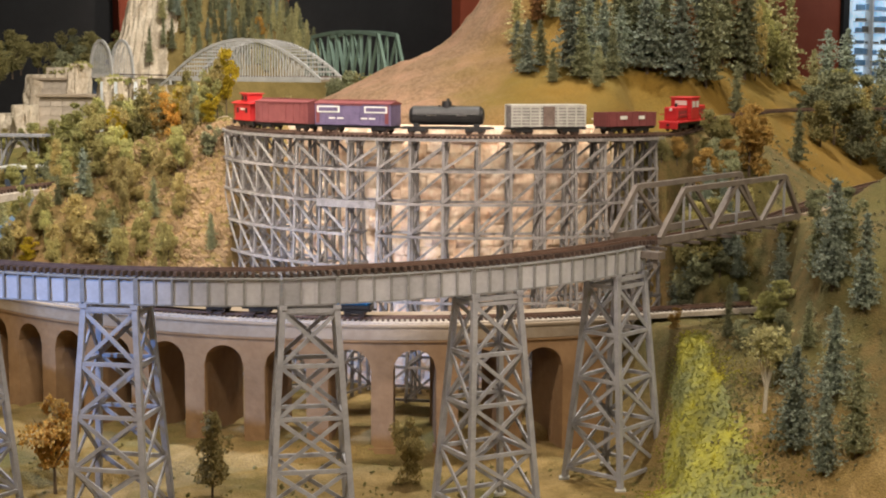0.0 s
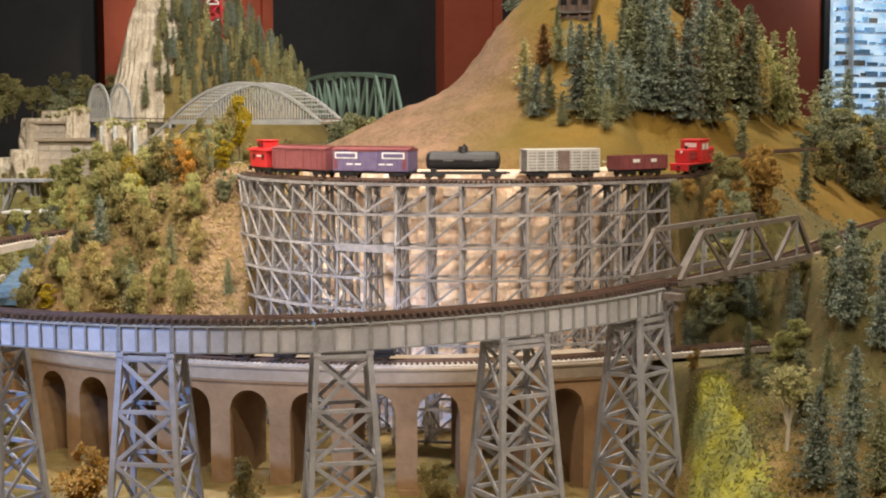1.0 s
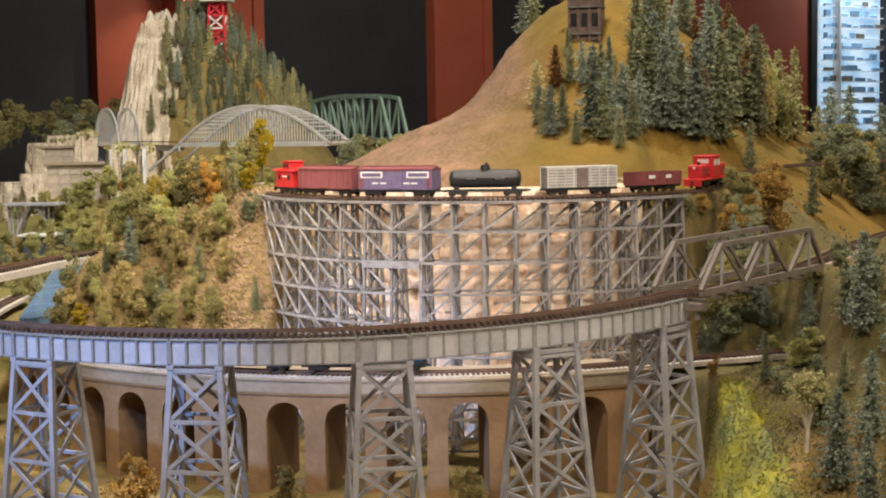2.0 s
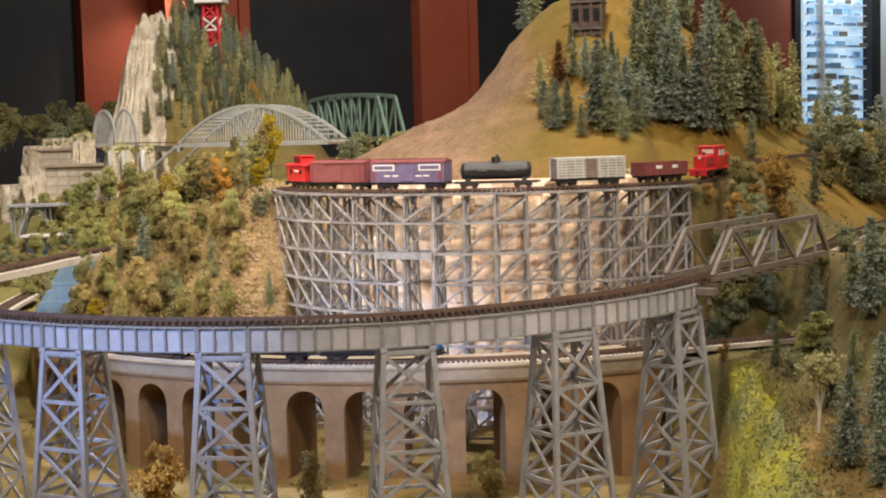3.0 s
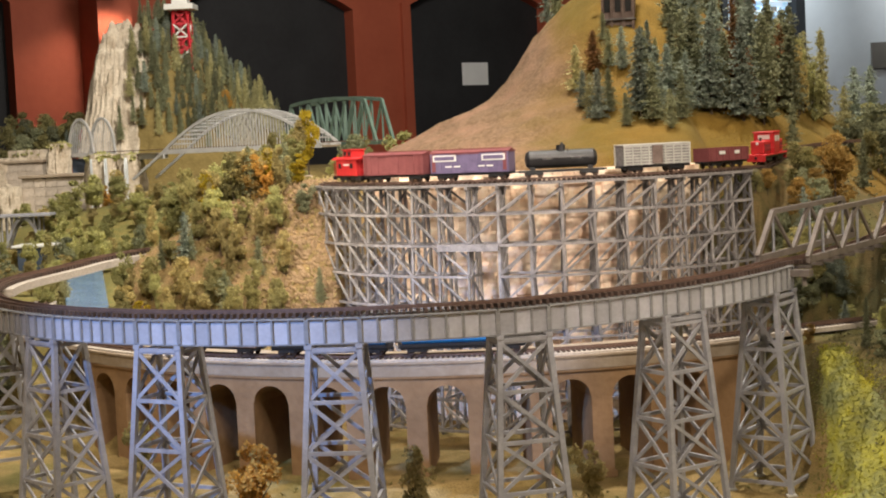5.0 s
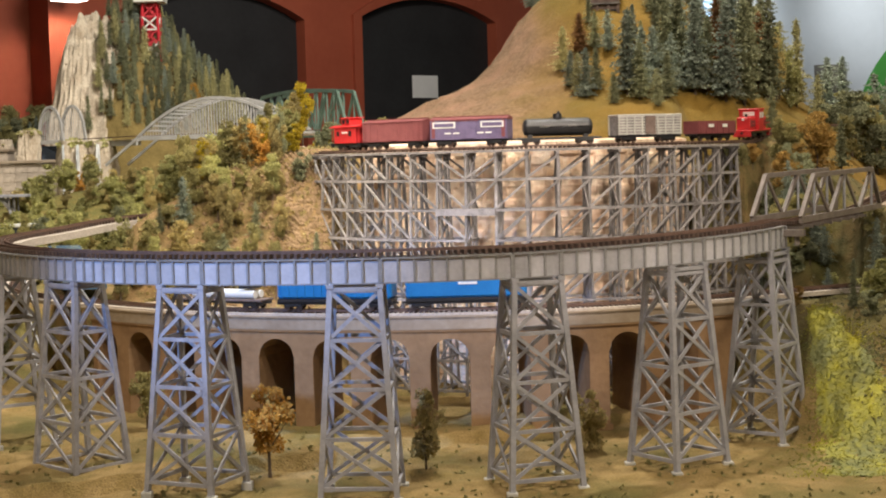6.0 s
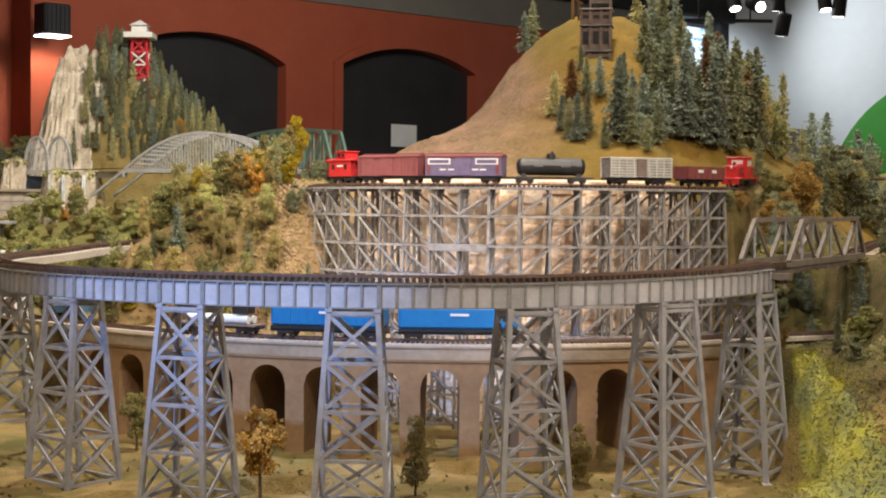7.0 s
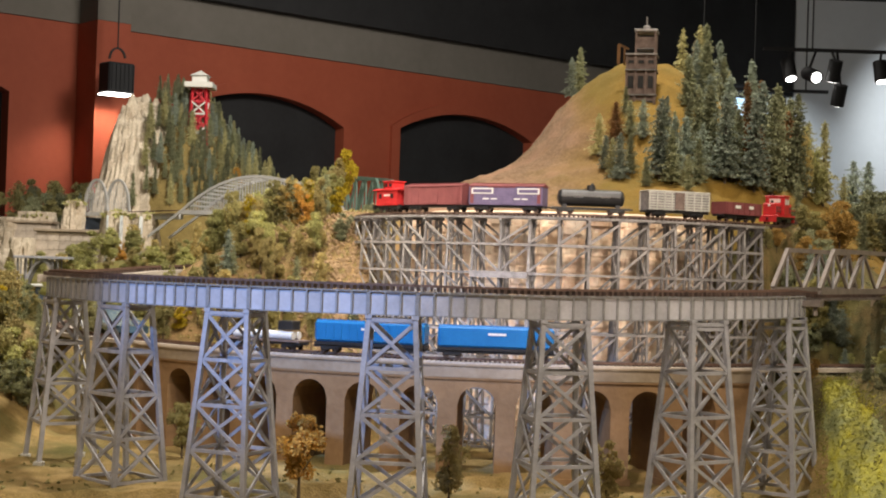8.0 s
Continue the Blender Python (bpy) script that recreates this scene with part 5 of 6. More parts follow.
RAIL_UP = DECK + 0.0058
UP_TRAIN, LOW_TRAIN = "freight train on the trestle", "freight train on the concrete viaduct"
RT = TR - 0.024
seat_on(caboose("bright red caboose with a cupola on the trestle track", UP_TRAIN), TC, RT, -55.5, RAIL_UP)
seat_on(boxcar("dark maroon boxcar with a brown roof", 0.136, "maroon_light", UP_TRAIN), TC, RT, -39.2, RAIL_UP)
seat_on(boxcar("dark purple refrigerator car with framed lettering boards", 0.136, "purple_dark", UP_TRAIN, signs=True), TC, RT, -20.0, RAIL_UP)
seat_on(tank_car("black tank car with a central dome", 0.136, "black", UP_TRAIN), TC, RT, -0.5, RAIL_UP)
seat_on(stock_car("pale grey slatted stock car", 0.122, UP_TRAIN), TC, RT, 20.0, RAIL_UP)
seat_on(gondola("maroon gondola with white lettering", 0.100, "maroon", UP_TRAIN), TC, RT, 39.0, RAIL_UP)
loco = diesel("red centre-cab diesel locomotive leading the train", UP_TRAIN)
loco.matrix_basis = Matrix.Translation((0.594, 0.872, RAIL_UP + 0.0015)) @ pose(0, 0, 0, 0, -1.5, 61) @ Matrix.Diagonal((1.12, 1.15, 1.25, 1))

RAIL_LOW = V_TOP + 0.003 + 0.0058
RV = VR - 0.027


def long_hopper(label, length, body, group):
    t = car_base("covered_hopper", label, length, group)
    h = length / 2 - 0.001
    part("body", box(B(), -h, h, -0.0165, 0.0165, 0.016, 0.046, 0.003), M[body], t)
    part("roof_walk", box(B(), -h, h, -0.006, 0.006, 0.0462, 0.0475), M[body], t)
    part("sill", box(B(), -h, h, -0.0155, 0.0155, 0.0112, 0.0158), M["black"], t)
    for s in (-1, 1):
        for k in range(int(length / 0.013)):
            x = -h + 0.006 + k * 0.013
            part("rib", box(B(), x - 0.0006, x + 0.0006, s * 0.0168 - 0.0006, s * 0.0168 + 0.0006, 0.017, 0.044), M[body], t)
        part("lettering", box(B(), -0.012, 0.016, s * 0.0178 - 0.0003, s * 0.0178 + 0.0003, 0.034, 0.0375), M["white"], t)
    return t


def flat_car(label, length, group):
    t = car_base("flat_car", label, length, group)
    part("deck", box(B(), -length / 2, length / 2, -0.0165, 0.0165, 0.0112, 0.0142, 0.0005), M["mine_wood"], t)
    return t


fc = flat_car("low white-decked flat car on a black underframe", 0.152, LOW_TRAIN)
seat_on(fc, VC, RV, -28.4, RAIL_LOW)
for y in (-0.008, 0.008):
    solid("pipe", rod(B(), (-0.055, y, 0.0205), (0.060, y, 0.0205), 0.006, None, 12), M["white"], "white pipe lying on the flat car", "pipe", "pipes on the flat car", m=fc.matrix_basis.copy())
solid("machine_crate", box(B(), -0.014, 0.014, -0.012, 0.012, 0.0, 0.014, 0.0015), M["black"], "small black machine crate lying on the white pipes", "crate", m=fc.matrix_basis @ pose(0.045, 0, 0.0286))
seat_on(long_hopper("bright blue boxcar with pale lettering on the viaduct", 0.182, "blue", LOW_TRAIN), VC, RV, -15.2, RAIL_LOW)
seat_on(long_hopper("second bright blue car with pale lettering on the viaduct", 0.182, "blue", LOW_TRAIN), VC, RV, -1.5, RAIL_LOW)


# ---- mine head frame on the hill ----
def build_mine():
    x, y = 0.395, 1.365
    z0 = 0.668
    t = thing("mine_building", "dark weathered timber mine tower with a slim upper stage", "building", m=pose(x, y, z0, 0, 0, -12))
    t.scale = (1.16, 1.16, 1.12)
    part("foundation", box(B(), -0.032, 0.030, -0.034, 0.030, -0.05, 0.004), M["cornice"], t, "pale stone footing")
    for z0_, z1_, w, back in ((0.004, 0.055, 0.027, 0.026), (0.058, 0.104, 0.027, 0.026), (0.107, 0.135, 0.027, 0.026)):
        st = part("storey", box(B(), -w, w, -0.022, back, z0_, z1_), M["mine_wood"], t)
        for i in (-1, -0.4, 0.35, 1):
            part("post", beam(B(), (i * w, -0.0235, z0_), (i * w, -0.0235, z1_), 0.004), M["mine_wood"], st)
        for i in (-0.7, 0.0, 0.68):
            part("opening", box(B(), i * w - 0.005, i * w + 0.005, -0.0232, -0.0215, z0_ + 0.012, z1_ - 0.010), M["black"], st)
        part("ledge", box(B(), -w - 0.003, w + 0.003, -0.028, back, z1_, z1_ + 0.003), M["timber"], st)
    top = part("head_stage", box(B(), -0.012, 0.026, -0.018, 0.020, 0.148, 0.150), M["timber"], t)
    for i, j in ((-0.011, -0.017), (0.025, -0.017), (-0.011, 0.019), (0.025, 0.019)):
        part("post", beam(B(), (i, j, 0.135), (i, j, 0.182), 0.0035), M["mine_wood"], top)
    part("panel", box(B(), -0.010, 0.024, -0.014, 0.016, 0.150, 0.172), M["mine_wood"], top)
    part("roof", box(B(), -0.015, 0.029, -0.021, 0.023, 0.182, 0.187, 0.001), M["timber"], top)
    part("cap", box(B(), 0.000, 0.014, -0.006, 0.008, 0.187, 0.196, 0.002), M["timber"], top)
    part("finial", beam(B(), (0.007, 0.001, 0.196), (0.007, 0.001, 0.214), 0.003), M["timber"], top)
    wheel = part("side_frame", beam(B(), (-0.045, 0.0, 0.120), (-0.045, 0.0, 0.160), 0.006), M["rust"], t)
    part("arm", beam(B(), (-0.034, 0.0, 0.118), (-0.034, 0.0, 0.152), 0.004), M["rust"], wheel)
    part("arm", beam(B(), (-0.046, 0.0, 0.160), (-0.026, 0.0, 0.150), 0.004), M["rust"], wheel)
    return t


build_mine()

# ---- flowering scrub, white-barked tree, rocks ----
def scatter_stuff(name, label, material, n, place, size, seed):
    rng = random.Random(seed)
    co, fc = [], []
    for _ in range(n):
        x, y = place(rng)
        clump(co, fc, (x, y, ground_z(x, y) + size * 0.3), size * rng.uniform(0.5, 1.4), rng)
    return tagged(new(name, mesh_of(name, co, fc, M[material])), label, "vegetation", kind="stuff")


def flower_place(rng):
    t = rng.random()
    w = 0.016 + 0.095 * t
    return 0.583 + 0.012 * t + rng.uniform(-1, 1) * w * (1.05 + 0.35 * rng.gauss(0, 1)), 0.40 - 0.36 * t + rng.uniform(-0.02, 0.02)


scatter_stuff("flowering_scrub", "yellow-green flowering ground cover on the slope", "flowers", 6500, flower_place, 0.0014, 3)
def build_flower_mat():
    """The ground cover's own low, lumpy mat."""
    bm = B()
    rows = []
    for i in range(71):
        t = i / 70
        w = 0.016 + 0.094 * t
        row = []
        for k in range(25):
            s = -1 + k / 12
            x = 0.583 + 0.012 * t + s * w * (1 + 0.22 * noise.noise(Vector((t * 22, s * 2, 3.0))))
            y = 0.40 - 0.36 * t
            lift = 0.0022 * (1 - s**4) - 0.0012 + 0.0016 * noise.noise(Vector((x * 160, y * 160, 1.0)))
            row.append(bm.verts.new((x, y, ground_z(x, y) + lift)))
        rows.append(row)
    for p, q in zip(rows, rows[1:]):
        for k in range(24):
            bm.faces.new((p[k], q[k], q[k + 1], p[k + 1]))
    tagged(part("flower_mat", bm, M["flower_mat"], None), "sage-green mat of ground cover on the slope", "vegetation", kind="stuff")


build_flower_mat()
scatter_stuff("grey_scrub", "grey-green low scrub on the slope", "grey_green", 700, lambda g: (0.64 + g.gauss(0, 0.03), g.uniform(0.02, 0.38)), 0.0018, 4)
scatter_stuff("dry_tufts", "dry brown tufts over the banks", "straw", 1400, lambda g: (g.uniform(-0.62, -0.16), g.uniform(0.72, 1.03)), 0.0032, 6)
scatter_stuff("valley_tufts", "small dry tufts on the valley floor", "olive", 500, lambda g: (g.uniform(-0.7, 0.55), g.uniform(-0.1, 0.36)), 0.003, 8)
scatter_stuff("slope_tufts", "olive tufts over the right-hand slopes", "grey_green", 1500, lambda g: (g.uniform(0.60, 1.1), g.uniform(0.1, 1.1)), 0.0026, 9)


def build_rubble():
    """A line of small stones where the hill meets the shelf of the upper line."""
    rng = random.Random(17)
    bm = B()
    for k in range(420):
        a = rng.uniform(-62, 58)
        p = polar(TC, 0.268 + 0.03 * math.sin(a * 0.05) + rng.gauss(0, 0.004), a)
        r = rng.uniform(0.0012, 0.0034)
        m = Matrix.Translation((p.x, p.y, ground_z(p.x, p.y) + r * 0.2)) @ pose(0, 0, 0, rng.uniform(0, 90), rng.uniform(0, 90), 0) @ Matrix.Diagonal((r * 1.4, r, r * 0.8, 1))
        bmesh.ops.create_icosphere(bm, subdivisions=1, radius=1.0, matrix=m)
    tagged(part("rubble", bm, M["rock"], None), "line of small brown stones at the foot of the hill", "stones", kind="stuff")


build_rubble()


def build_bank_stones():
    """Broken stones over the bare earth of the bank beside the trestle."""
    rng = random.Random(23)
    bm = B()
    for k in range(1500):
        x, y = -0.165 - abs(rng.gauss(0, 0.09)), rng.uniform(0.74, 1.0)
        r = rng.uniform(0.0016, 0.0055)
        m = Matrix.Translation((x, y, ground_z(x, y))) @ pose(0, 0, 0, rng.uniform(0, 90), rng.uniform(0, 90), 0) @ Matrix.Diagonal((r * 1.5, r, r * 0.7, 1))
        bmesh.ops.create_icosphere(bm, subdivisions=1, radius=1.0, matrix=m)
    tagged(part("bank_stones", bm, M["bank_stone"], None), "broken brown stones over the bare bank", "stones", kind="stuff")


build_bank_stones()


def white_tree():
    t = thing("white_barked_tree", "slim white-barked tree with a thin yellow-green crown", "tree", m=pose(0.665, 0.234, ground_z(0.665, 0.234) - 0.002))
    part("trunk", rod(B(), (0, 0, -0.005), (0.002, 0, 0.040), 0.0030, 0.0020, 7), M["birch"], t)
    rng = random.Random(12)
    tips = []
    for k in range(9):
        a = k * 0.75
        base = Vector((0.001, 0, rng.uniform(0.026, 0.042)))
        tip = Vector((math.cos(a) * rng.uniform(0.007, 0.017), math.sin(a) * 0.014, rng.uniform(0.072, 0.100)))
        part("branch", rod(B(), base, tip, 0.0014, 0.0005, 5), M["birch"], t)
        tips.append(tip)
    co, fc = [], []
    for tip in tips:
        for _ in range(44):
            clump(co, fc, tuple(tip + Vector((rng.gauss(0, 0.006), rng.gauss(0, 0.006), rng.gauss(0.002, 0.006)))), rng.uniform(0.0018, 0.0034), rng)
    o = new("crown", mesh_of("crown", co, fc, M["sunlit"]))
    o.parent = t


white_tree()

# ---- lake behind the curved track ----
lake = B()
lv = [lake.verts.new((x, y, z)) for z in (0.190, 0.203) for x, y in ((-0.675, 0.96), (-0.595, 0.96), (-0.93, 2.20), (-1.035, 2.20))]
for f in ((3, 2, 1, 0), (4, 5, 6, 7), (0, 1, 5, 4), (1, 2, 6, 5), (2, 3, 7, 6), (3, 0, 4, 7)):
    lake.faces.new([lv[i] for i in f])
solid("lake", lake, M["water"], "calm blue painted lake beside the track", "water", kind="structure")


# ---- far scenery ----
def mountain_h(x, y):
    dx, dy = x + 1.39, y - 4.50
    s = np.where(dx < 0, 0.19, 0.75)
    d = np.sqrt((dx / s) ** 2 + (dy / 0.50) ** 2)
    crag = (waves(x, y, 18, 21) * 0.05 + waves(x, y, 70, 23) * 0.035) * np.exp(-((dx / 0.24) ** 2))
    return 0.40 + 0.66 * np.clip(1 - d**1.8, 0, 1) + crag * np.exp(-d * 0.7)


def build_mountain():
    xs, ys = np.linspace(-1.95, -0.25, 240), np.linspace(3.85, 5.6, 180)
    X, Y = np.meshgrid(xs, ys)
    ridge = np.abs(waves(X * 1.0, Y * 1.0, 34, 22)) * 0.05 + np.abs(waves(X, Y, 95, 24)) * 0.02
    ang = np.arctan2((Y - 4.5) / 0.5, (X + 1.39) / 0.19)
    flute = np.abs(np.sin(ang * 15 + 1.2 * waves(X, Y, 14, 51))) * 0.045 * np.clip(np.hypot((Y - 4.5) / 0.5, (X + 1.39) / 0.19), 0, 1)
    ridge = ridge + flute
    Z = mountain_h(X, Y) - ridge * (1 - sstep(-1.30, -1.14, X))
    edge = np.minimum(np.minimum(X + 1.95, -0.25 - X) / 0.3, np.minimum(Y - 3.85, 5.6 - Y) / 0.2).clip(0, 1)
    Z = Z * edge + 0.30 * (1 - edge)
    nx, ny = len(xs), len(ys)
    i = (np.arange(ny - 1)[:, None] * nx + np.arange(nx - 1)[None]).ravel()
    me = bpy.data.meshes.new("mountain")
    me.from_pydata(np.stack([X, Y, Z], -1).reshape(-1, 3).tolist(), [], np.stack([i, i + 1, i + nx + 1, i + nx], 1).tolist())
    cx = X[:-1, :-1].ravel()
    me.materials.append(M["dry_grass"])
    me.materials.append(M["cream_rock"])
    me.polygons.foreach_set("material_index", (cx < -1.225 + 0.09 * waves(X, Y, 30, 41)[:-1, :-1].ravel()).astype(np.int32))
    tagged(new("mountain", me), "steep pale rock mountain with a wooded grassy flank", "mountain", kind="structure")


build_mountain()
stand = []
for k in range(900):
    x, y = R.uniform(-1.31, -0.72), R.uniform(4.02, 4.56)
    g = float(mountain_h(np.array([x]), np.array([y]))[0])
    if g < 0.50 + 0.10 * R.random() or R.random() < 0.85 * sstep(-1.19, -1.29, x) or any((x - a) ** 2 + (y - b) ** 2 < 0.026 ** 2 for a, b in stand):
        continue
    stand.append((x, y))
    # paler kinds on the right flank put the light there into their colour
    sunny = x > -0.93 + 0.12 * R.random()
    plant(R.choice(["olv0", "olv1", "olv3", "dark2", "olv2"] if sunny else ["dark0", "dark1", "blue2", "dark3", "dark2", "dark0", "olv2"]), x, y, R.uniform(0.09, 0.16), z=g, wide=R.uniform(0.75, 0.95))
plant("org0", -0.92, 4.28, 0.09, z=float(mountain_h(np.array([-0.92]), np.array([4.28]))[0]))


def build_lookout():
    x, y = -1.10, 4.36
    z0 = 0.80
    t = thing("lookout_tower", "red and white lattice fire lookout tower on the mountain", "tower", m=pose(x, y, z0))
    for i in (-1, 1):
        for j in (-1, 1):
            part("leg", beam(B(), (i * 0.044, j * 0.044, -0.08), (i * 0.028, j * 0.028, 0.27), 0.010), M["glow_red"], t)
    for k in range(5):
        z, w = 0.0 + 0.054 * k, 0.040 - 0.0025 * k
        for s in (-1, 1):
            mt = M["white"] if k % 2 else M["glow_red"]
            part("brace", beam(B(), (-w, s * w, z), (w, s * w, z + 0.054), 0.006), mt, t)
            part("brace", beam(B(), (w, s * w, z), (-w, s * w, z + 0.054), 0.006), mt, t)
            part("brace", beam(B(), (s * w, -w, z), (s * w, w, z + 0.054), 0.006), mt, t)
            part("ring", beam(B(), (-w, s * w, z), (w, s * w, z), 0.006), mt, t)
    part("stair_shaft", box(B(), -0.014, 0.014, -0.014, 0.014, -0.02, 0.27), M["glow_red"], t)
    part("platform", box(B(), -0.060, 0.060, -0.060, 0.060, 0.272, 0.295, 0.002), M["white"], t, "white platform")
    part("cabin", box(B(), -0.032, 0.032, -0.032, 0.032, 0.297, 0.325, 0.002), M["white"], t, "white lookout cabin")
    rf = B()
    a = [rf.verts.new((i * 0.040, j * 0.040, 0.325)) for i, j in ((-1, -1), (1, -1), (1, 1), (-1, 1))]
    top = rf.verts.new((0, 0, 0.350))
    rf.faces.new(a[::-1])
    for k in range(4):
        rf.faces.new((a[k], a[(k + 1) % 4], top))
    part("roof", rf, M["white"], t)


build_lookout()


def arch_bridge(label, a, b, rise, off, drop=0.0, n=22, tube=0.008, round_top=False):
    """Two arch ribs with hangers over a deck from a to b."""

    def bow(u):
        q = max(0.0, 1 - (2 * u - 1) ** 2)
        return rise * (q ** 0.5 if round_top else q)

    t = thing("arch_bridge", label, "bridge", "bridges behind the lake")
    a, b, off = Vector(a), Vector(b), Vector(off)
    for k, o in enumerate((Vector((0, 0, 0)), off)):
        rib = B()
        pts = []
        for i in range(-12 if drop else 0, n + 1):
            u = i / n
            z = bow(u) if u >= 0 else drop * u * n / 12
            pts.append(a.lerp(b, u) + o + Vector((0, 0, z)))
        for p, q in zip(pts, pts[1:]):
            beam(rib, p, q, tube, tube * 1.3)
        f = part("arch_rib", rib, M["silver"], t)
        for i in range(1, n):
            u = i / n
            p = a.lerp(b, u) + o
            part("hanger", beam(B(), p, p + Vector((0, 0, bow(u))), 0.0024), M["silver"], f)
        part("side_girder", beam(B(), a + o, b + o, tube, 0.014), M["silver"], f)
    for i in (() if round_top else range(3, n - 2, 2)):
        u = i / n
        z = Vector((0, 0, bow(u)))
        part("cross_strut", beam(B(), a.lerp(b, u) + z, a.lerp(b, u) + off + z, 0.005), M["silver"], t)
    dk = B()
    v = [dk.verts.new(p + Vector((0, 0, z))) for z in (-0.006, 0.0) for p in (a, b, b + off, a + off)]
    for f in ((3, 2, 1, 0), (4, 5, 6, 7), (0, 1, 5, 4), (1, 2, 6, 5), (2, 3, 7, 6), (3, 0, 4, 7)):
        dk.faces.new([v[i] for i in f])
    part("deck", dk, M["cornice"], t)
    return t


arch_bridge("large silver through-arch railway bridge with many hangers", (-0.925, 3.04, 0.498), (-0.386, 2.80, 0.498), 0.122, (0.045, 0.14, 0), drop=0.085, n=56, tube=0.0065)
arch_bridge("small silver twin-arch bridge between pale rock towers", (-1.395, 3.63, 0.500), (-1.292, 3.57, 0.500), 0.128, (0.088, -0.03, 0), n=13, tube=0.007, round_top=True)


def green_bridge():
    t = thing("green_truss_bridge", "green camelback truss bridge in the distance", "bridge", "bridges behind the lake")
    a, b = Vector((-0.615, 3.70, 0.50)), Vector((-0.245, 3.22, 0.50))
    n = 10
    for o in (Vector((0, 0, 0)), Vector((0.055, 0.045, 0))):
        def top(i):
            u = i / n
            return a.lerp(b, u) + o + Vector((0, 0, 0.135 + 0.022 * (1 - (2 * u - 1) ** 2)))

        def low(i):
            return a.lerp(b, i / n) + o

        f = part("bottom_chord", beam(B(), low(0), low(n), 0.010, 0.016), M["green_steel"], t)
        for i in range(n):
            if 0 < i < n - 1:
                part("top_chord", beam(B(), top(i), top(i + 1), 0.010, 0.012), M["green_steel"], f)
        part("end_post", beam(B(), low(0), top(1), 0.010), M["green_steel"], f)
        part("end_post", beam(B(), low(n), top(n - 1), 0.010), M["green_steel"], f)
        for i in range(1, n):
            part("vertical", beam(B(), low(i), top(i), 0.006), M["green_steel"], f)
            if i < n - 1:
                part("diagonal", beam(B(), top(i) if i < n / 2 else low(i), low(i + 1) if i < n / 2 else top(i + 1), 0.007), M["green_steel"], f)


green_bridge()


def rock_tower(label, x, y, z0, z1, rx, ry, seed):
    bm = B()
    rows = []
    for i in range(25):
        z = z0 + (z1 - z0) * i / 24
        row = []
        for k in range(40):
            a = math.tau * k / 40
            v = Vector((math.cos(a) * 2.2, math.sin(a) * 2.2, z * 9 + seed))
            flute = noise.noise(Vector((math.cos(a) * 7, math.sin(a) * 7, z * 5 + seed * 3)))
            f = 1 + 0.20 * noise.noise(v) + 0.13 * noise.noise(v * 3) - 0.14 * abs(flute) - 0.20 * (i / 24) ** 3
            row.append(bm.verts.new((x + rx * f * math.cos(a), y + ry * f * math.sin(a), z)))
        rows.append(row)
    for p, q in zip(rows, rows[1:]):
        for k in range(40):
            bm.faces.new((p[k], p[(k + 1) % 40], q[(k + 1) % 40], q[k]))
    bm.faces.new(rows[-1])
    return solid("rock_tower", bm, M["cream_rock"], label, "rock", "pale rock towers")


rock_tower("pale weathered rock tower with a mossy top", -1.425, 3.60, 0.22, 0.545, 0.046, 0.05, 1)
rock_tower("pale rock tower streaked by a waterfall", -1.190, 3.28, 0.20, 0.500, 0.062, 0.06, 4)
rock_tower("grey-streaked rock tower beside the arch bridge", -1.085, 3.27, 0.20, 0.494, 0.052, 0.05, 5)
rock_tower("low pale rock outcrop above the retaining wall", -1.90, 4.45, 0.20, 0.50, 0.07, 0.10, 7)
rock_tower("rounded pale boulder on the terrace", -1.83, 4.55, 0.20, 0.53, 0.10, 0.09, 9)
rock_tower("rough pale rock under the terrace", -1.56, 3.42, 0.15, 0.40, 0.05, 0.06, 12)
rock_tower("rough pale rock beside the terrace road", -1.72, 3.70, 0.15, 0.36, 0.10, 0.08, 15)


def stone_wall(x0, x1, y, z0, z1, rows, cols):
    """A retaining wall of raised stones under a coping."""
    t = thing("retaining_wall", "grey stone retaining wall on the far terrace", "retaining wall", kind="structure")
    part("core", box(B(), x0, x1, y, y + 0.10, z0, z1), M["wall_stone"], t)
    part("coping", box(B(), x0 - 0.008, x1 + 0.008, y - 0.014, y + 0.11, z1 + 0.001, z1 + 0.012, 0.002), M["cornice"], t)
    dx, dz = (x1 - x0) / cols, (z1 - z0) / rows
    first = part("stone", box(B(), -dx * 0.485, dx * 0.485, -0.002, 0.0, -dz * 0.475, dz * 0.475, 0.0008), M["wall_stone"], t)
    first.location = (x0 + dx / 2, y, z0 + dz / 2)
    for r in range(rows):
        for c in range(cols):
            if r + c:
                share("stone", first, t, Matrix.Translation((x0 + dx * (c + 0.5), y + R.uniform(-0.001, 0.001), z0 + dz * (r + 0.5))))


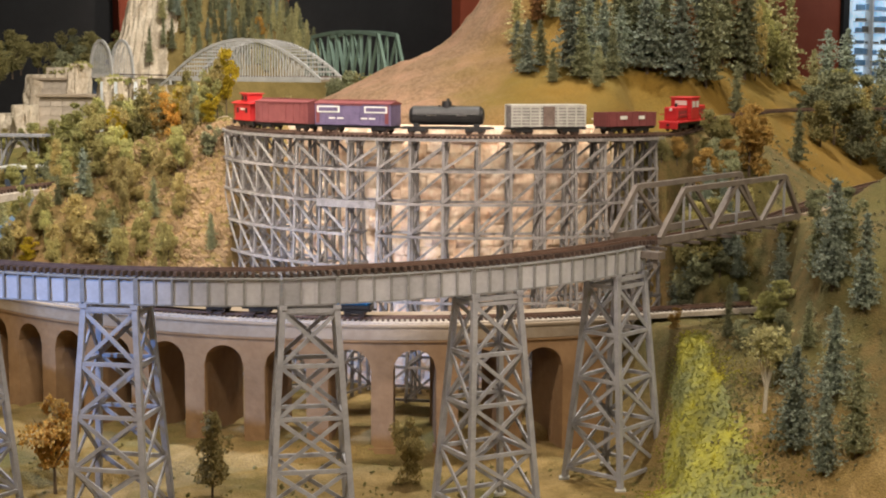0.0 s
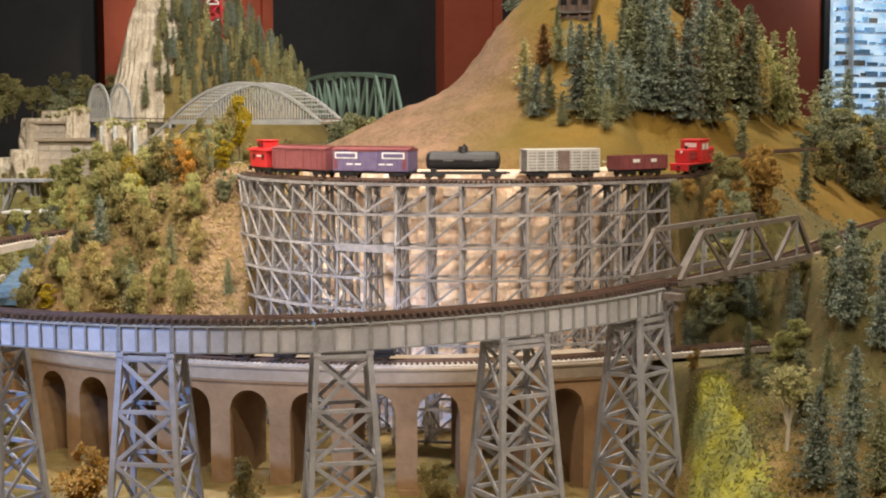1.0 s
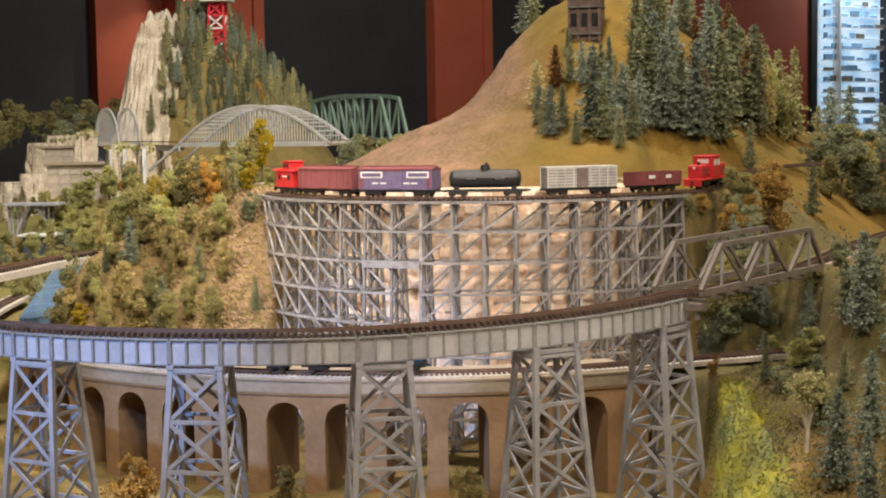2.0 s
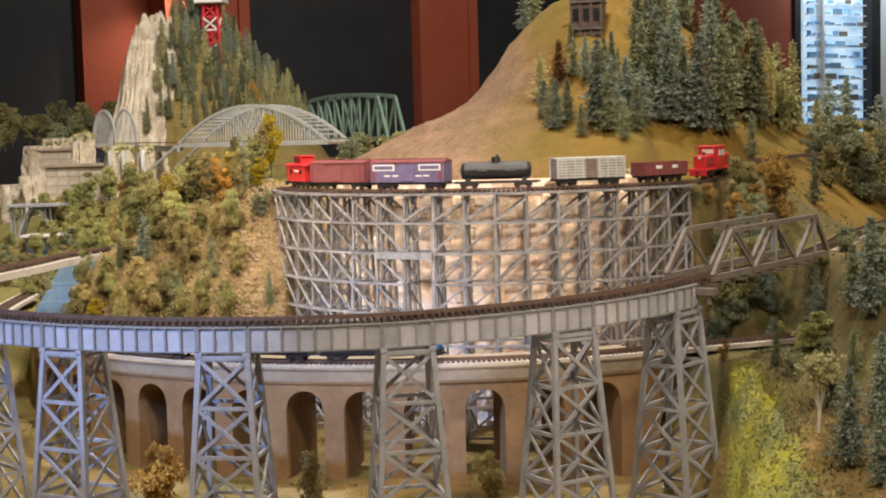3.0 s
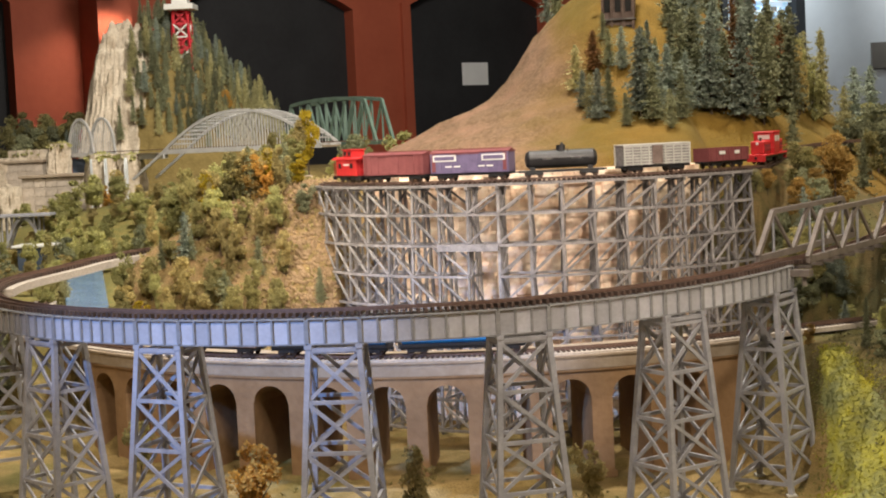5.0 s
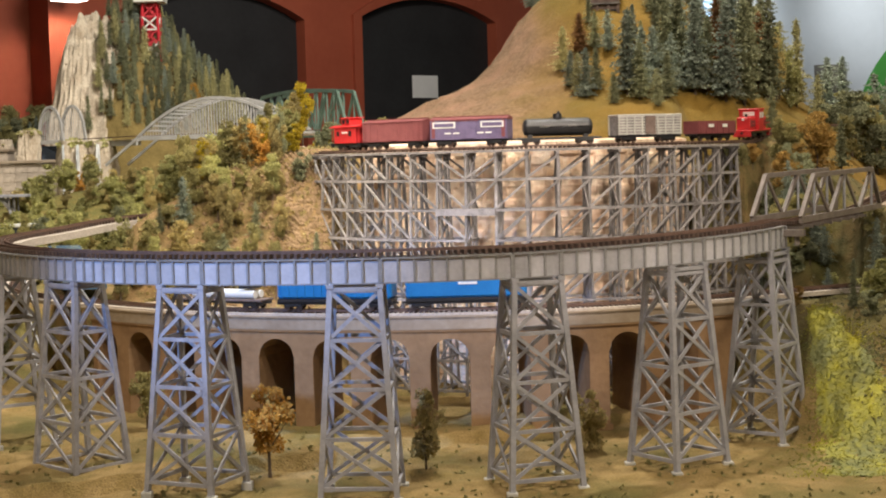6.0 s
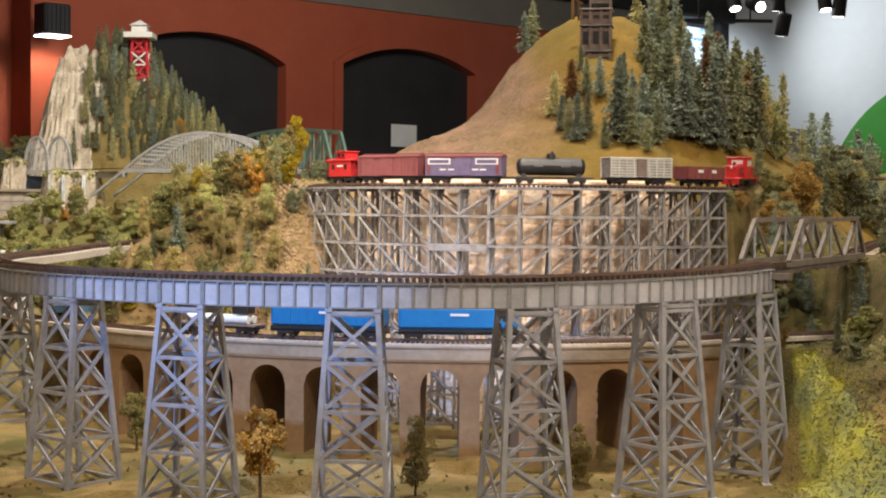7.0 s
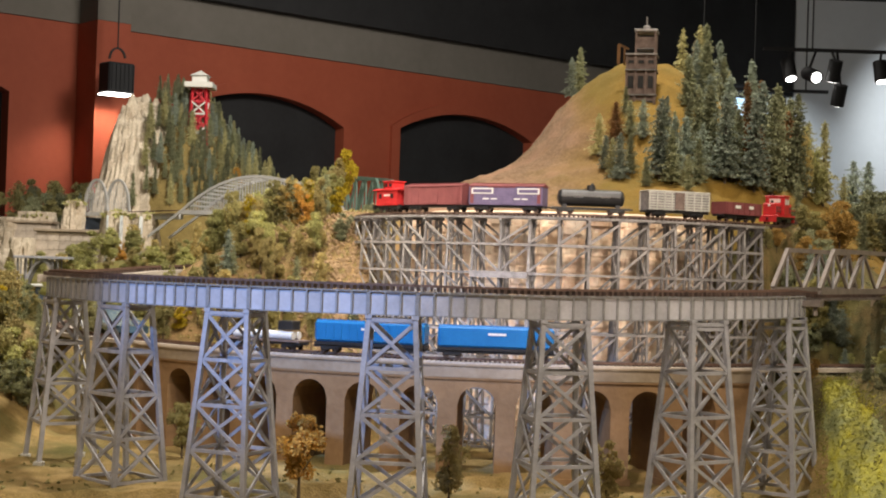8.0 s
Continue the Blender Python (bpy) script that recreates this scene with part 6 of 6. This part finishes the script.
# plain dark blue block, added to fill the gap between the rock towers
solid("spillway", box(B(), -1.39, -1.25, 3.64, 3.68, 0.30, 0.487), M["slate"], "dark slate-blue block filling the gap between the rock towers", "spillway", kind="structure")
stone_wall(-1.52, -1.27, 3.45, 0.20, 0.425, 7, 6)
stone_wall(-1.90, -1.72, 4.38, 0.30, 0.475, 5, 5)
for x, y, z, rx in ((-1.425, 3.60, 0.545, 0.045), (-1.190, 3.28, 0.500, 0.055), (-1.085, 3.27, 0.494, 0.045), (-1.83, 4.55, 0.53, 0.09)):
    co, fc = [], []
    for _ in range(60):
        a, q = R.uniform(0, 6.28), rx * R.random() ** 0.5
        clump(co, fc, (x + q * math.cos(a), y + q * math.sin(a), z - 0.25 * q), R.uniform(0.005, 0.011), R)
    tagged(new("moss", mesh_of("moss", co, fc, M["light_green"])), "yellow-green moss on a rock tower", "vegetation", kind="stuff")
for x, w in ((-1.160, 0.011), (-1.092, 0.013), (-1.208, 0.007)):
    fall = B()
    rows = []
    for k in range(9):
        z = 0.485 - 0.022 * k
        rows.append([fall.verts.new((x + s * w / 2 * (1 + 0.05 * k), 3.208 - 0.0015 * k + (0.008 if abs(s) > 0.9 else 0.0) + 0.003 * math.sin(5 * s + k), z)) for s in (-1, -0.5, 0, 0.5, 1)])
    for p, q in zip(rows, rows[1:]):
        for k in range(4):
            fall.faces.new((p[k], q[k], q[k + 1], p[k + 1]))
    ob = solid("waterfall", fall, M["white_water"], "white and blue-grey painted waterfall on the rock", "waterfall")
    ob.modifiers.new("thick", "SOLIDIFY").thickness = 0.006


def deck_arch(x0, x1, y, z):
    """A low grey steel arch under a flat deck."""
    t = thing("deck_arch_bridge", "grey steel deck arch bridge on the far shore", "bridge", "bridges behind the lake")
    part("deck", box(B(), x0 - 0.02, x1 + 0.02, y - 0.02, y + 0.05, z - 0.008, z, 0.001), M["tower"], t)
    n = 8
    for k in range(n):
        ua, ub = k / n, (k + 1) / n
        za, zb = (z - 0.012 - 0.12 * (2 * u - 1) ** 2 for u in (ua, ub))
        for yy in (y, y + 0.04):
            part("arch_segment", beam(B(), (x0 + (x1 - x0) * ua, yy, za), (x0 + (x1 - x0) * ub, yy, zb), 0.006, 0.008), M["tower"], t)
            part("spandrel_post", beam(B(), (x0 + (x1 - x0) * ua, yy, za), (x0 + (x1 - x0) * ua, yy, z - 0.008), 0.004), M["tower"], t)
    part("spandrel_post", beam(B(), (x0 - 0.01, y, z - 0.16), (x0 - 0.01, y, z - 0.008), 0.006), M["tower"], t)


deck_arch(-1.33, -1.20, 2.62, 0.335)
def approach(a, b):
    """A plain silver girder that joins the two arch bridges."""
    t = thing("girder_bridge", "plain silver-grey girder bridge between the arches", "bridge", "bridges behind the lake")
    for o in (0, 0.05):
        part("girder", beam(B(), Vector(a) + Vector((0, o, 0)), Vector(b) + Vector((0, o, 0)), 0.008, 0.020), M["silver"], t)
    part("deck", beam(B(), Vector(a) + Vector((0, 0.025, 0.008)), Vector(b) + Vector((0, 0.025, 0.008)), 0.05, 0.003), M["cornice"], t)


approach((-1.32, 3.60, 0.487), (-0.935, 3.09, 0.487))
quay = thing("quay", "low blue-grey quay with a flat pale slab by the lake", "quay")
part("body", box(B(), -1.235, -1.135, 2.45, 2.53, 0.15, 0.243), M["slate"], quay)
part("slab", box(B(), -1.250, -1.120, 2.44, 2.54, 0.244, 0.252, 0.002), M["white"], quay)
railway("brown rails over the far bridges", [(-1.36, 3.9, 0.503), (-1.29, 3.60, 0.503), (-1.12, 3.38, 0.503), (-0.90, 3.11, 0.503), (-0.37, 2.87, 0.503), (-0.1, 2.85, 0.50)], ties=False)
plant("org1", -1.145, 3.15, 0.085, z=0.32, wide=0.8)
plant("org2", -1.13, 3.14, 0.06, z=0.31, wide=0.9)
for key, x, y, z, h, w in (("org1", -1.125, 2.43, 0.235, 0.05, 0.8), ("org0", -1.28, 2.90, 0.30, 0.05, 1.0), ("pale1", -1.18, 2.70, 0.27, 0.085, 0.7), ("pale0", -1.13, 2.72, 0.28, 0.07, 0.9), ("pale2", -1.23, 2.75, 0.27, 0.07, 0.8)):
    plant(key, x, y, h, z=min(z, ground_z(x, y)), wide=w)
# planting round the far bridges and the lake
for k in range(26):
    plant(R.choice(["pale0", "olive0", "pale2", "mix1", "olive2", "pale1", "drk1"]), R.uniform(-1.42, -1.04), R.uniform(1.75, 2.60), R.uniform(0.06, 0.11), wide=R.uniform(0.8, 1.2))
for key, x, y, h, w in (("mix0", -0.80, 0.78, 0.13, 0.9), ("olive2", -0.86, 0.90, 0.14, 0.8), ("dark1", -0.855, 1.13, 0.10, 1.0), ("dark2", -0.83, 1.05, 0.10, 1.1), ("mix2", -0.92, 1.12, 0.12, 1.0), ("yel1", -0.90, 1.00, 0.10, 0.9), ("drk0", -0.775, 0.86, 0.09, 1.0)):
    plant(key, x, y, h, wide=w)
for k in range(70):
    x, y = R.uniform(-1.25, -0.25), R.uniform(2.5, 3.0)
    if y > 2.9 - (x + 0.25) * 0.15:
        continue
    plant(R.choice(["pale0", "pale1", "olive0", "pale1", "mix0", "olive1", "pale2", "mix2"]), x, y, R.uniform(0.05, 0.10) if x > -1.0 else R.uniform(0.07, 0.13))
for k in range(34):
    plant(R.choice(["pale0", "pale1", "pale2", "pale1", "mix0"]), R.uniform(-1.25, -0.68), R.uniform(2.30, 2.85), R.uniform(0.06, 0.105), wide=R.uniform(1.0, 1.4))
for k in range(26):
    x, y = R.uniform(-2.35, -1.72), R.uniform(4.6, 5.4)
    plant(R.choice(["drk0", "olive1", "olive0", "blue1", "olive2"]), x, y, R.uniform(0.14, 0.24), z=0.40 + 0.10 * (y - 4.3))
for k in range(20):
    x, y = R.uniform(-1.9, -1.2), R.uniform(2.95, 3.25)
    plant(R.choice(["pale2", "pale1", "olive0", "mix0", "pale0"]), x, y, R.uniform(0.05, 0.09))
for k in range(14):
    plant(R.choice(["olive0", "pale1", "drk0", "yel1"]), R.uniform(-0.30, 0.02), R.uniform(2.1, 2.7), R.uniform(0.10, 0.17))


# ---- hall lamps ----
def spotlight(x, y, z, tilt, bar=2.54):
    t = thing("track_spotlight", "black cylindrical track spotlight, lit", "lamp", "spotlights on the ceiling track", m=pose(x, y, z, tilt, 0, 15))
    part("housing", rod(B(), (0, 0, 0), (0, 0, 0.20), 0.065, None, 20), M["dark"], t)
    part("lens", rod(B(), (0, 0, -0.004), (0, 0, -0.001), 0.050, None, 20), M["glow"], t, "bright white lens")
    part("stem", rod(B(), (0, 0, 0.18), Matrix.Rotation(-radians(tilt), 3, "X") @ (pose(0, 0, 0, 0, 0, -15).to_3x3() @ Vector((0, 0.04, bar - z))), 0.012, None, 8), M["dark"], t)


for x, z, tl in ((3.16, 2.26, -25), (3.40, 2.28, -70), (3.55, 2.25, 20), (4.02, 2.26, -15), (4.14, 2.20, 10), (3.60, 2.02, 20)):
    spotlight(x, 12.0, z, tl)
def lighting_track(x0, x1, y, z):
    t = thing("lighting_track", "black lighting track hung from the ceiling on rods", "lighting track", m=pose(0, y, z))
    part("bar", box(B(), x0, x1, -0.02, 0.02, 0, 0.03), M["dark"], t)
    for k in range(3):
        x = x0 + (x1 - x0) * (0.15 + 0.35 * k)
        part("rod", rod(B(), (x, 0, 0.03), (x, 0, 6.0 - z), 0.008, None, 6), M["dark"], t)


lighting_track(2.9, 6.0, 12.04, 2.53)
lighting_track(2.2, 3.65, 12.54, 2.20)
hl = thing("hanging_lamp", "black box floodlight hung by a hook before a red pilaster", "lamp", m=pose(-4.338, 16.85, 2.43, 0, 0, 40) @ Matrix.Scale(2.45, 4))
part("housing", box(B(), -0.075, 0.075, -0.06, 0.06, 0.01, 0.17, 0.008), M["dark"], hl)
part("lens", box(B(), -0.074, 0.074, -0.058, 0.058, 0.004, 0.010), M["glow"], hl, "bright white lens")
for k in range(6):
    part("fin", box(B(), -0.06 + 0.024 * k, -0.054 + 0.024 * k, -0.066, -0.061, 0.02, 0.16), M["dark"], hl)
hook = B()
arc = [Vector((0.045 * math.cos(a), 0, 0.19 + 0.06 * math.sin(a))) for a in np.linspace(0.2, math.pi, 9)]
for p, q in zip(arc, arc[1:]):
    beam(hook, p, q, 0.010)
part("hook", hook, M["dark"], hl)
part("cable", rod(B(), (0, 0, 0.25), (0, 0, 1.63), 0.004, None, 6), M["dark"], hl)

# kinds of tree that no place took
for t, used in TREES.values():
    if not used:
        for o in (*t.children, t):
            bpy.data.objects.remove(o)
